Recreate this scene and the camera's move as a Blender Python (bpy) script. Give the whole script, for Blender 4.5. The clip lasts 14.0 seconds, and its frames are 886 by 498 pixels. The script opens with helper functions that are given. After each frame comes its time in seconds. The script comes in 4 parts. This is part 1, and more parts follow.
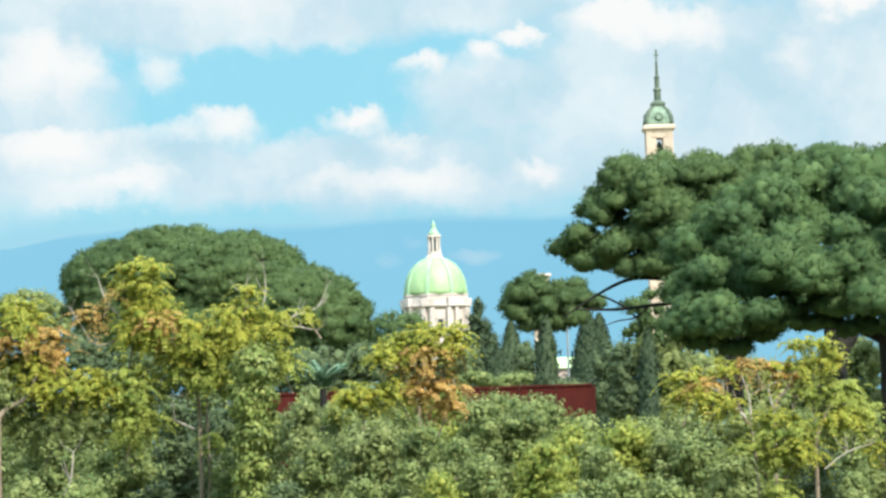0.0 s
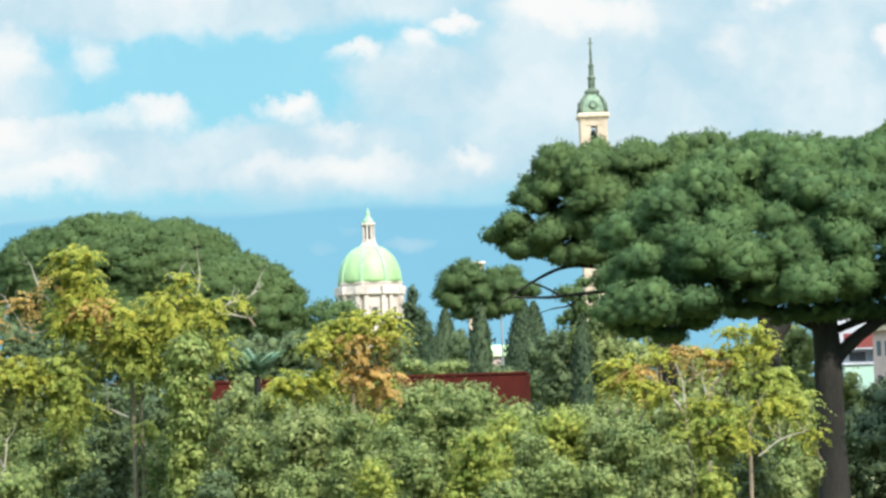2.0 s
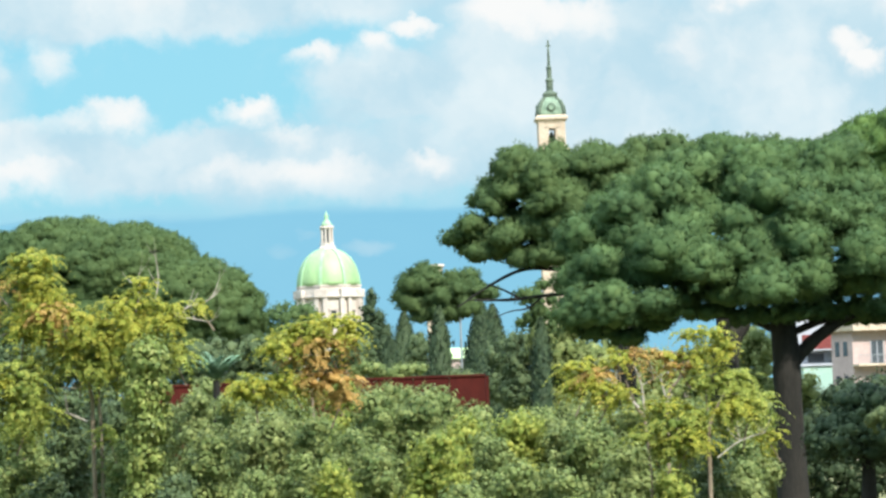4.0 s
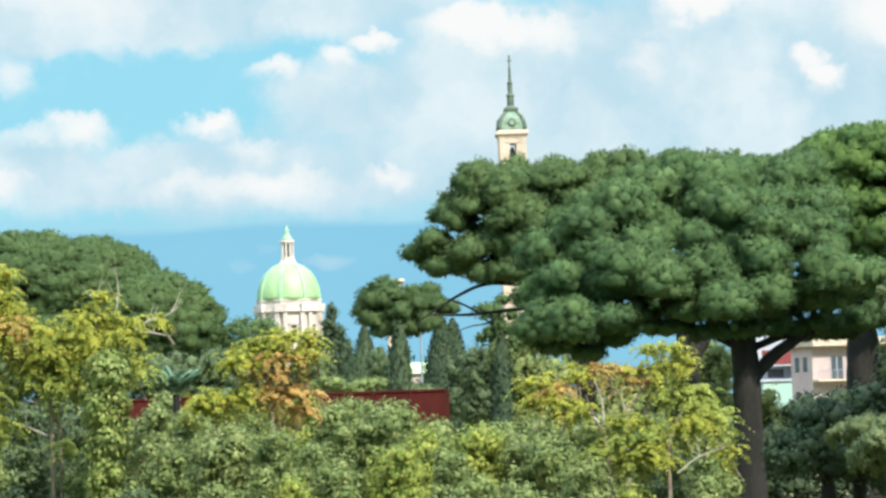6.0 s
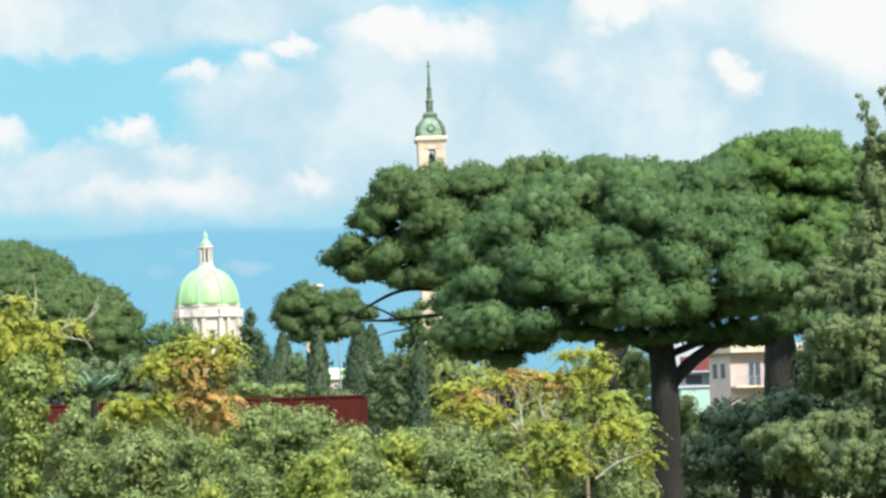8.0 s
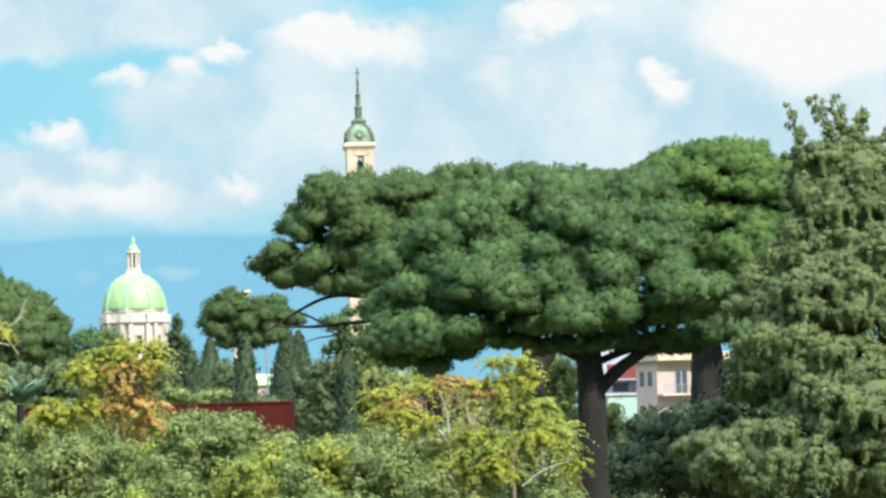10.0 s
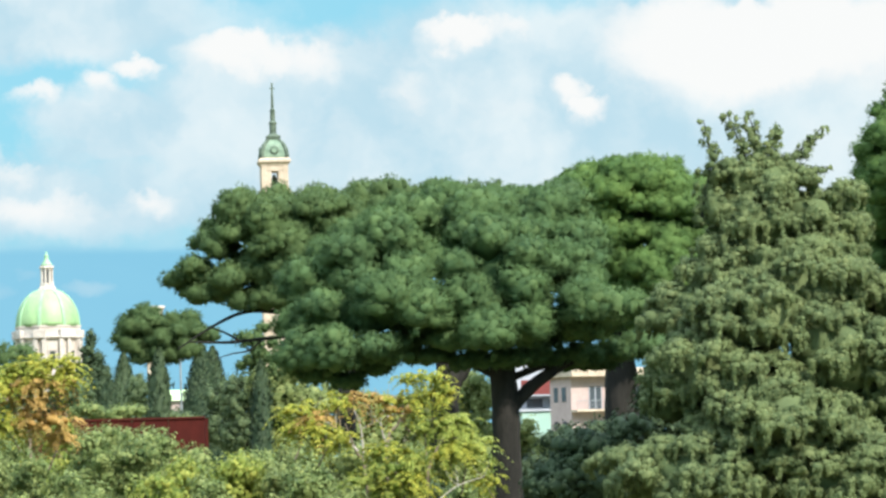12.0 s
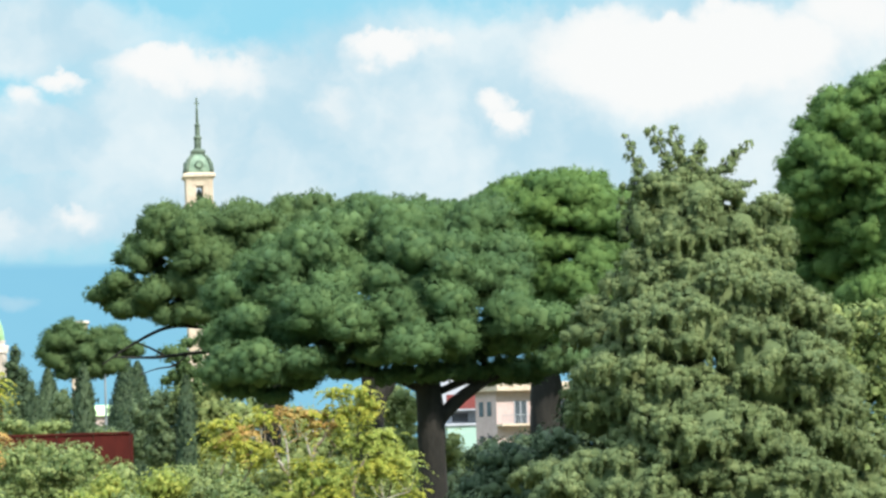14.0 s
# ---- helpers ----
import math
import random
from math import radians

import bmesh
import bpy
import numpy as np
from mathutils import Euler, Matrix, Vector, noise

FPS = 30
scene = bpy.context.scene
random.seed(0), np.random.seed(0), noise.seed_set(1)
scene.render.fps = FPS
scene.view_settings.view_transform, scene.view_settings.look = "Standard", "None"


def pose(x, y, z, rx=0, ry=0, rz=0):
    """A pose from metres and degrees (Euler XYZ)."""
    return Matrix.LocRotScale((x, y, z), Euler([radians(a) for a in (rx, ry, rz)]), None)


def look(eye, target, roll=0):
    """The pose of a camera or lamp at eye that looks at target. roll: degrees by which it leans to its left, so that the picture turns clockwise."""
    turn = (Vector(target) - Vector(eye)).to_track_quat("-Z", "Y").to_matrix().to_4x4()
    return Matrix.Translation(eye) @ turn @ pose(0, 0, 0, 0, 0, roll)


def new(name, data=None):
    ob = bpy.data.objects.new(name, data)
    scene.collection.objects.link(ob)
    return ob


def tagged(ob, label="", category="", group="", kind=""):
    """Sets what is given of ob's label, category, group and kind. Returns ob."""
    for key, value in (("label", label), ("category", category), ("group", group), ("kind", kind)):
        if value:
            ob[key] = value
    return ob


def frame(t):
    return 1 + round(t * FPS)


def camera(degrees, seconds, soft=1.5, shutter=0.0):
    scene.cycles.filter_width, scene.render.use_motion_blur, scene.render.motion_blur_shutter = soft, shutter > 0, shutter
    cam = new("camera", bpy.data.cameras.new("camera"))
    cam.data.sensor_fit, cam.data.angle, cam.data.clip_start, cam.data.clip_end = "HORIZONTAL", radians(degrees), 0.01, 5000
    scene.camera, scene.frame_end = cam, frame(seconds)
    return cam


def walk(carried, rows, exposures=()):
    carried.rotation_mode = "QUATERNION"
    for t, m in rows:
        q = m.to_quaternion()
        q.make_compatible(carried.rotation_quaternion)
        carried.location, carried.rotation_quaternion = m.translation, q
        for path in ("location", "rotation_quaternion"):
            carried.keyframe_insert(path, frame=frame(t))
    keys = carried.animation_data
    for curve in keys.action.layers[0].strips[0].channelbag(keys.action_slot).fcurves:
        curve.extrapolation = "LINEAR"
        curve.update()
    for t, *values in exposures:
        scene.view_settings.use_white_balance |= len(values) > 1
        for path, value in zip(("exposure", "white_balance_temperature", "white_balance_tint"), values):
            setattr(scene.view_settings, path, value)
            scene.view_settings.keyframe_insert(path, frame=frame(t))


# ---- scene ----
FOCAL = 6000.0          # sighting scale: units to one radian
EYE = 5.0
EXPOSURE = 0.95
cam = camera(2 * math.degrees(math.atan(784 / FOCAL)), 14.0, soft=2.7)
# seconds, then the turn of the camera, which stands on one spot and pans to its right
ROWS = [
    (0.0, 93.14, 1.8, 0.0),
    (0.5, 93.058, 1.677, -0.421),
    (1.0, 92.995, 1.744, -0.734),
    (1.5, 92.94, 1.793, -0.945),
    (2.0, 92.901, 1.861, -1.109),
    (2.5, 92.873, 1.815, -1.26),
    (3.0, 92.869, 1.935, -1.452),
    (5.5, 93.098, 2.02, -2.3),
    (6.0, 93.15, 1.979, -2.472),
    (6.5, 93.195, 1.984, -2.668),
    (7.0, 93.204, 2.095, -3.276),
    (7.5, 93.201, 1.938, -3.568),
    (8.0, 93.201, 1.913, -3.851),
    (10.5, 93.328, 1.599, -5.383),
    (11.0, 93.396, 1.584, -5.723),
    (11.5, 93.451, 1.65, -6.208),
    (12.0, 93.501, 1.647, -6.535),
    (12.5, 93.558, 1.778, -6.824),
    (13.0, 93.592, 1.83, -7.17),
    (13.5, 93.648, 1.743, -7.494),
    (14.0, 93.708, 1.814, -7.792),
]
walk(cam, [(t, pose(0, 0, EYE, rx, ry, rz)) for t, rx, ry, rz in ROWS], [(0.0, EXPOSURE), (14.0, EXPOSURE)])
FIRST = pose(0, 0, 0, *ROWS[0][1:])


def sight(u, v, away):
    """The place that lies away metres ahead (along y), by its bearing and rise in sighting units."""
    d = FIRST @ Vector(((u - 784) / FOCAL, (441 - v) / FOCAL, -1))
    d *= away / d.y
    return Vector((d.x, d.y, d.z + EYE))



# ---- light: a high sun behind the eye and to its right, broken cloud ----
SUN_RISE, SUN_SIDE = radians(41), radians(32)
sun_way = Vector((math.sin(SUN_SIDE) * math.cos(SUN_RISE), -math.cos(SUN_SIDE) * math.cos(SUN_RISE), math.sin(SUN_RISE)))
lamp = bpy.data.lights.new("sun", "SUN")
lamp.energy, lamp.angle, lamp.color = 4.05, radians(0.6), (1.0, 0.95, 0.86)
new("sun", lamp).matrix_world = look(sun_way * 100, (0, 0, 0))


class Nodes:
    """A small helper to write node trees as expressions."""

    def __init__(self, tree):
        self.tree = tree

    def add(self, kind, **values):
        n = self.tree.nodes.new(kind)
        for k, v in values.items():
            if k == "op":
                n.operation = v
            elif k == "blend":
                n.blend_type = v
            elif k == "dtype":
                n.data_type = v
        return n

    def put(self, socket, value):
        if isinstance(value, bpy.types.NodeSocket):
            self.tree.links.new(value, socket)
        else:
            socket.default_value = value

    def math(self, op, a, b=0.0, clamp=False):
        n = self.add("ShaderNodeMath", op=op)
        n.use_clamp = clamp
        self.put(n.inputs[0], a), self.put(n.inputs[1], b)
        return n.outputs[0]

    def vec(self, op, a, b=(0, 0, 0)):
        n = self.add("ShaderNodeVectorMath", op=op)
        self.put(n.inputs[0], a), self.put(n.inputs[1], b)
        return n.outputs["Value"] if op in ("DOT_PRODUCT", "LENGTH") else n.outputs["Vector"]

    def scaled(self, a, k):
        n = self.add("ShaderNodeVectorMath", op="SCALE")
        self.put(n.inputs[0], a), self.put(n.inputs["Scale"], k)
        return n.outputs["Vector"]

    def mix(self, f, a, b):
        n = self.add("ShaderNodeMix", dtype="RGBA")
        self.put(n.inputs["Factor"], f)
        self.put(n.inputs[6], a if isinstance(a, bpy.types.NodeSocket) else (*a, 1))
        self.put(n.inputs[7], b if isinstance(b, bpy.types.NodeSocket) else (*b, 1))
        return n.outputs[2]

    def noise(self, where, scale, detail=4.0, rough=0.55, colour=False):
        n = self.add("ShaderNodeTexNoise")
        self.put(n.inputs["Vector"], where)
        n.inputs["Scale"].default_value, n.inputs["Detail"].default_value, n.inputs["Roughness"].default_value = scale, detail, rough
        return n.outputs["Color" if colour else "Fac"]

    def step(self, x, a, b):
        n = self.add("ShaderNodeMapRange")
        n.interpolation_type = "SMOOTHSTEP"
        self.put(n.inputs["Value"], x)
        self.put(n.inputs["From Min"], a), self.put(n.inputs["From Max"], b)
        return n.outputs["Result"]


world = bpy.data.worlds.new("sky")
scene.world = world
world.use_nodes = True
world.node_tree.nodes.clear()
W = Nodes(world.node_tree)
sky = W.add("ShaderNodeTexSky")
sky.sky_type, sky.sun_disc, sky.sun_elevation = "NISHITA", False, SUN_RISE
sky.sun_rotation = math.pi - SUN_SIDE
clear = W.scaled(sky.outputs["Color"], 0.1)
way = W.add("ShaderNodeTexCoord").outputs["Generated"]
part_xyz = W.add("ShaderNodeSeparateXYZ")
W.put(part_xyz.inputs[0], way)
ahead = W.math("MAXIMUM", part_xyz.outputs["Y"], 0.04)
flat = W.add("ShaderNodeCombineXYZ")
W.put(flat.inputs[0], W.math("DIVIDE", part_xyz.outputs["X"], ahead))
W.put(flat.inputs[1], W.math("DIVIDE", part_xyz.outputs["Z"], ahead))
plane = flat.outputs[0]
# ragged edges: two scales of turbulence push the outlines about
wob = W.scaled(W.vec("SUBTRACT", W.noise(plane, 38.0, 5.0, 0.6, True), (0.5, 0.5, 0.5)), 0.018)
wob2 = W.scaled(W.vec("SUBTRACT", W.noise(plane, 130.0, 4.0, 0.6, True), (0.5, 0.5, 0.5)), 0.008)
ragged = W.vec("ADD", W.vec("ADD", plane, wob), wob2)


def tan_of(u, v):
    p = sight(u, v, 1.0)
    return p.x, p.z - EYE


def puffs(rows, start, crisp=False):
    """The sum of soft ellipses of cloud: bearing, rise, half width, half height, weight."""
    total = start
    for u, v, ru, rv, weight in rows:
        x, z = tan_of(u, v)
        d = W.vec("MULTIPLY", W.vec("SUBTRACT", ragged, (x, z, 0)), (FOCAL / ru, FOCAL / rv, 0))
        inside = W.math("MAXIMUM", W.math("SUBTRACT", 1.0, W.vec("DOT_PRODUCT", d, d)), 0.0)
        if crisp:
            # heaped heads are bright above and fade into their grey base
            inside = W.math("MULTIPLY", inside, W.math("MAXIMUM", W.math("ADD", 0.75, W.vec("DOT_PRODUCT", d, (0.25, 0.85, 0))), 0.0))
        total = W.math("ADD", total, W.math("MULTIPLY", inside, weight))
    return total


# veil: grey-blue cloud bodies; heap: their sunlit white heads
VEIL = [(400, -5, 820, 110, 1.4), (40, 240, 230, 190, 1.0), (330, 300, 330, 85, 1.0), (700, 305, 330, 105, 1.1),
        (850, 165, 150, 80, 1.0), (1180, 170, 360, 200, 1.3), (1600, 150, 500, 260, 1.3), (2150, 100, 600, 300, 1.3), (1000, 330, 300, 60, .5)]
HEAP = [(60, 140, 150, 90, 1.1), (85, 265, 130, 60, 1.2), (270, 135, 60, 60, 0.7), (390, 228, 100, 44, 1.1), (270, 245, 90, 40, 0.7), (630, 215, 70, 40, 1.2), (700, 250, 70, 26, 0.6),
        (700, 325, 230, 50, 0.8), (740, 128, 60, 34, 1.0), (850, 96, 60, 36, 1.0), (920, 62, 60, 30, 1.1), (1090, 40, 120, 60, 1.4), (1220, 60, 90, 60, 0.9), (945, 300, 70, 32, 0.8), (330, 20, 420, 60, 0.5),
        (1400, 140, 60, 90, 0.6), (1698, 108, 46, 52, 1.3), (1724, 142, 46, 36, 0.9), (1480, 0, 80, 40, 1.2), (1580, -5, 70, 40, 0.9), (1930, 40, 230, 150, 1.7), (2120, 20, 220, 140, 1.7), (2355, -40, 130, 110, 1.2), (200, 330, 170, 30, 0.7), (1560, 150, 90, 60, 0.3), (1290, 190, 60, 70, 0.3)]
field = W.noise(way, 9.0, 6.0, 0.6)
body = W.math("ADD", puffs(VEIL, 0.0), W.math("MULTIPLY", W.math("SUBTRACT", field, 0.5), 0.9))
body = W.step(body, -0.05, 0.85)
head = W.math("ADD", puffs(HEAP, -0.05, True), W.math("MULTIPLY", W.math("SUBTRACT", W.noise(ragged, 46.0, 5.0), 0.5), 1.15))
head = W.step(head, -0.05, 1.0)
# low haze under the cloud base, over the far shore
rise = W.add("ShaderNodeSeparateXYZ")
W.put(rise.inputs[0], W.vec("ADD", plane, W.scaled(wob, 0.35)))
low = W.step(rise.outputs["Y"], tan_of(784, 410)[1], tan_of(784, 335)[1])
tint = W.mix(0.75, W.vec("MULTIPLY", clear, (0.75, 1.0, 1.12)), (0.33, 0.78, 0.955))
grey = W.mix(W.step(W.noise(ragged, 24.0, 4.0, 0.5), 0.34, 0.68), (0.52, 0.745, 0.86), (0.80, 0.91, 0.95))
cover = W.mix(body, tint, grey)
cover = W.mix(head, cover, (0.95, 0.965, 0.96))
hazy = W.mix(W.noise(plane, 14.0, 3.0), (0.33, 0.66, 0.84), (0.42, 0.74, 0.88))
# unseen bright bluish cloud is added overhead, to lift the trees' shadows
over = W.math("MULTIPLY", W.step(part_xyz.outputs["Z"], 0.22, 0.6), W.step(field, 0.3, 0.6))
cover = W.mix(over, cover, (3.2, 3.75, 4.4))
final = W.mix(low, hazy, cover)
back = W.add("ShaderNodeBackground")
W.put(back.inputs["Color"], final)
back.inputs["Strength"].default_value = 0.518
W.put(W.add("ShaderNodeOutputWorld").inputs["Surface"], back.outputs[0])


# ---- materials ----
def material(name):
    m = bpy.data.materials.new(name)
    m.use_nodes = True
    m.node_tree.nodes.clear()
    n = Nodes(m.node_tree)
    out = n.add("ShaderNodeOutputMaterial")
    return m, n, out


def leaf_material(name, dark, mid, light, through_light=0.3, gloss=0.5, patch=0.6, fleck=1.0):
    """Leaves: each one has its own shade, and patches of the crown differ."""
    m, n, out = material(name)
    # blue is raised alike in all three leaf colours, which mutes the green
    dark, mid, light = [(r, g, 1.42 * b) for r, g, b in (dark, mid, light)]
    where = n.add("ShaderNodeNewGeometry")
    own = where.outputs["Random Per Island"]
    spot = n.noise(where.outputs["Position"], patch, 3.0)
    a = n.mix(n.step(spot, 0.32, 0.68), dark, mid)
    c = n.mix(n.math("MULTIPLY", n.math("POWER", own, 1.8), fleck), a, light)
    p = n.add("ShaderNodeBsdfPrincipled")
    n.put(p.inputs["Base Color"], c)
    p.inputs["Roughness"].default_value = gloss
    p.inputs["Specular IOR Level"].default_value = 0.12
    t = n.add("ShaderNodeBsdfTranslucent")
    n.put(t.inputs["Color"], c)
    mix = n.add("ShaderNodeMixShader")
    mix.inputs[0].default_value = through_light
    n.put(mix.inputs[1], p.outputs[0]), n.put(mix.inputs[2], t.outputs[0])
    n.put(out.inputs["Surface"], mix.outputs[0])
    return m


def solid_material(name, dark, light, scale, rough=0.8, bump=0.3, grain=8.0, metal=0.0, streak=(1, 1, 1)):
    """Paint, stone, bark or metal with stains and grain."""
    m, n, out = material(name)
    where = n.vec("MULTIPLY", n.add("ShaderNodeNewGeometry").outputs["Position"], streak)
    big = n.noise(where, scale, 4.0)
    fine = n.noise(where, scale * grain, 4.0, 0.65)
    f = n.math("ADD", n.math("MULTIPLY", big, 0.6), n.math("MULTIPLY", fine, 0.4))
    p = n.add("ShaderNodeBsdfPrincipled")
    n.put(p.inputs["Base Color"], n.mix(n.step(f, 0.35, 0.65), dark, light))
    p.inputs["Roughness"].default_value, p.inputs["Metallic"].default_value = rough, metal
    p.inputs["Specular IOR Level"].default_value = 0.5 if rough < 0.6 else 0.2
    b = n.add("ShaderNodeBump")
    b.inputs["Strength"].default_value, b.inputs["Distance"].default_value = bump, 0.05
    n.put(b.inputs["Height"], fine)
    n.put(p.inputs["Normal"], b.outputs[0])
    n.put(out.inputs["Surface"], p.outputs[0])
    return m


PINE = leaf_material("pine_needles", (0.06, 0.115, 0.034), (0.092, 0.16, 0.042), (0.18, 0.25, 0.062), 0.42, 0.7, 0.6, 0.4)
PINE_FAR = leaf_material("old_pine_needles", (0.068, 0.116, 0.032), (0.096, 0.15, 0.038), (0.155, 0.21, 0.053), 0.42, 0.7, 0.6, 0.4)
PINE_FRESH = leaf_material("fresh_pine_needles", (0.075, 0.14, 0.03), (0.112, 0.19, 0.036), (0.185, 0.27, 0.054), 0.42, 0.7, 0.6, 0.4)
LAUREL = leaf_material("laurel_leaves", (0.082, 0.128, 0.03), (0.14, 0.19, 0.042), (0.3, 0.34, 0.085), 0.36, 0.6, 0.9, 0.9)
# a darker copy of the laurel leaves, with shade put into the colour
DARK = leaf_material("shade_darkened_laurel_leaves", (0.05, 0.08, 0.026), (0.08, 0.115, 0.035), (0.15, 0.19, 0.06), 0.3, 0.6, 0.9, 0.6)
OLIVE = leaf_material("grey_green_leaves", (0.105, 0.145, 0.034), (0.165, 0.208, 0.048), (0.31, 0.345, 0.09), 0.36, 0.6, 0.9, 0.9)
LIME = leaf_material("lime_leaves", (0.135, 0.195, 0.03), (0.22, 0.27, 0.037), (0.39, 0.4, 0.062), 0.4, 0.5, 1.2)
YELLOW = leaf_material("yellowing_leaves", (0.165, 0.22, 0.026), (0.27, 0.295, 0.032), (0.45, 0.41, 0.048), 0.42, 0.5, 1.0)
ORANGE = leaf_material("autumn_leaves", (0.27, 0.23, 0.045), (0.42, 0.25, 0.05), (0.54, 0.34, 0.085), 0.4, 0.5, 1.2)
# cypress green; also darkens shrubs whose shade is put into the colour
CYPRESS_AND_SHADE = leaf_material("cypress_and_shade_leaves", (0.026, 0.046, 0.017), (0.04, 0.064, 0.022), (0.07, 0.1, 0.034), 0.15, 0.6, 1.0)
CEDAR = leaf_material("conifer_sprays", (0.082, 0.118, 0.036), (0.125, 0.165, 0.046), (0.225, 0.255, 0.075), 0.3, 0.7, 0.7, 0.6)
IVY = leaf_material("ivy_leaves", (0.085, 0.13, 0.025), (0.15, 0.2, 0.034), (0.3, 0.33, 0.07), 0.3, 0.4, 1.5)
PALM = leaf_material("palm_leaflets", (0.14, 0.25, 0.11), (0.18, 0.29, 0.13), (0.25, 0.36, 0.16), 0.3, 0.4, 1.5)
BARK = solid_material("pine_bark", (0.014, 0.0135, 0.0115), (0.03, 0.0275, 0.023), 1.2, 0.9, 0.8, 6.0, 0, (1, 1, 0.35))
PALE_BARK = solid_material("pale_bark", (0.13, 0.10, 0.07), (0.28, 0.225, 0.16), 3.0, 0.85, 0.5, 6.0, 0, (1, 1, 0.4))
GREY_BARK = solid_material("weathered_grey_bark", (0.22, 0.19, 0.15), (0.38, 0.34, 0.28), 3.0, 0.85, 0.4, 6.0, 0, (1, 1, 0.4))
STONE = solid_material("white_stone", (0.40, 0.345, 0.30), (0.52, 0.465, 0.42), 0.35, 0.75, 0.2, 8.0)
CREAM = solid_material("cream_stone", (0.37, 0.29, 0.215), (0.48, 0.395, 0.305), 0.4, 0.8, 0.2, 8.0)
COPPER = solid_material("green_copper", (0.19, 0.31, 0.14), (0.27, 0.40, 0.185), 0.5, 0.55, 0.15, 6.0, 0.0, (1, 1, 0.25))
COPPER_RIB = solid_material("pale_copper_rib", (0.19, 0.34, 0.185), (0.28, 0.44, 0.26), 0.8, 0.55, 0.1)
VERDIGRIS = solid_material("dark_verdigris", (0.045, 0.065, 0.045), (0.11, 0.14, 0.10), 0.9, 0.6, 0.3)
PATINA = solid_material("grey_green_patina", (0.11, 0.165, 0.115), (0.20, 0.27, 0.19), 0.9, 0.6, 0.3)
GLASS_DARK = solid_material("window_glass", (0.03, 0.035, 0.04), (0.06, 0.07, 0.08), 1.0, 0.15, 0.0)
RUST = solid_material("rusted_steel", (0.04, 0.006, 0.004), (0.064, 0.009, 0.006), 0.5, 0.95, 0.2, 10.0, 0.0, (1, 1, 0.3))
PLASTER = solid_material("pink_white_plaster", (0.36, 0.275, 0.255), (0.43, 0.335, 0.31), 0.3, 0.85, 0.1)
GREY_PLASTER = solid_material("grey_plaster", (0.30, 0.31, 0.34), (0.38, 0.39, 0.42), 0.3, 0.85, 0.1)
MINT = solid_material("mint_plaster", (0.27, 0.40, 0.34), (0.34, 0.46, 0.39), 0.3, 0.85, 0.1)
RED_PAINT = solid_material("red_paint", (0.14, 0.035, 0.032), (0.2, 0.05, 0.045), 0.6, 0.7, 0.1)
LIME_ROOF = solid_material("pale_green_sheet", (0.36, 0.52, 0.22), (0.46, 0.62, 0.28), 0.6, 0.5, 0.1)
METAL = solid_material("grey_metal", (0.22, 0.24, 0.25), (0.34, 0.36, 0.37), 2.0, 0.45, 0.1, 8.0, 0.6)
SOIL = solid_material("dry_grass_ground", (0.09, 0.10, 0.035), (0.18, 0.16, 0.075), 0.05, 0.95, 0.5, 30.0)


# ---- builders ----
def mesh_of(name, verts, faces, mats, slots=None, smooth=False, normals=None):
    """faces: arrays of equal-sided polygons, one array for each number of sides; normals: one a vertex, for soft foliage."""
    me = bpy.data.meshes.new(name)
    verts = np.asarray(verts, np.float32)
    faces = [np.asarray(f, np.int32) for f in faces if len(f)]
    me.vertices.add(len(verts))
    me.vertices.foreach_set("co", verts.ravel())
    total = np.concatenate([np.full(len(f), f.shape[1], np.int32) for f in faces])
    me.loops.add(int(total.sum()))
    me.loops.foreach_set("vertex_index", np.concatenate([f.ravel() for f in faces]))
    me.polygons.add(len(total))
    me.polygons.foreach_set("loop_start", np.concatenate([[0], np.cumsum(total)[:-1]]).astype(np.int32))
    if slots is not None:
        me.polygons.foreach_set("material_index", np.asarray(slots, np.int32))
    if smooth:
        me.polygons.foreach_set("use_smooth", np.ones(len(total), bool))
    for m in mats:
        me.materials.append(m)
    me.update(calc_edges=True)
    if normals is not None:
        me.normals_split_custom_set_from_vertices(np.asarray(normals, np.float32))
    return me


def thing(name, base, label, category, group="", kind=""):
    ob = new(name)
    ob.location = base
    ob.empty_display_size = 0.2
    return tagged(ob, label, category, group, kind)


def part(name, bm, mat, parent, label="", smooth=False):
    """Links a bmesh, in the parent's own coordinates, as one mesh under it."""
    me = bpy.data.meshes.new(name)
    bmesh.ops.recalc_face_normals(bm, faces=bm.faces)
    bm.to_mesh(me)
    bm.free()
    if smooth:
        me.polygons.foreach_set("use_smooth", np.ones(len(me.polygons), bool))
    me.materials.append(mat)
    ob = new(name, me)
    ob.parent = parent
    return tagged(ob, label)


def mesh_part(name, me, parent, label=""):
    ob = new(name, me)
    ob.parent = parent
    return tagged(ob, label)


def box(x0, x1, y0, y1, z0, z1, bevel=0.0, bm=None):
    bm = bm or bmesh.new()
    vs = bmesh.ops.create_cube(bm, size=1, matrix=Matrix.LocRotScale(((x0 + x1) / 2, (y0 + y1) / 2, (z0 + z1) / 2), None, (x1 - x0, y1 - y0, z1 - z0)))["verts"]
    if bevel:
        es = list({e for v in vs for e in v.link_edges})
        bmesh.ops.bevel(bm, geom=es, offset=bevel, segments=2, affect="EDGES", profile=0.6)
    return bm


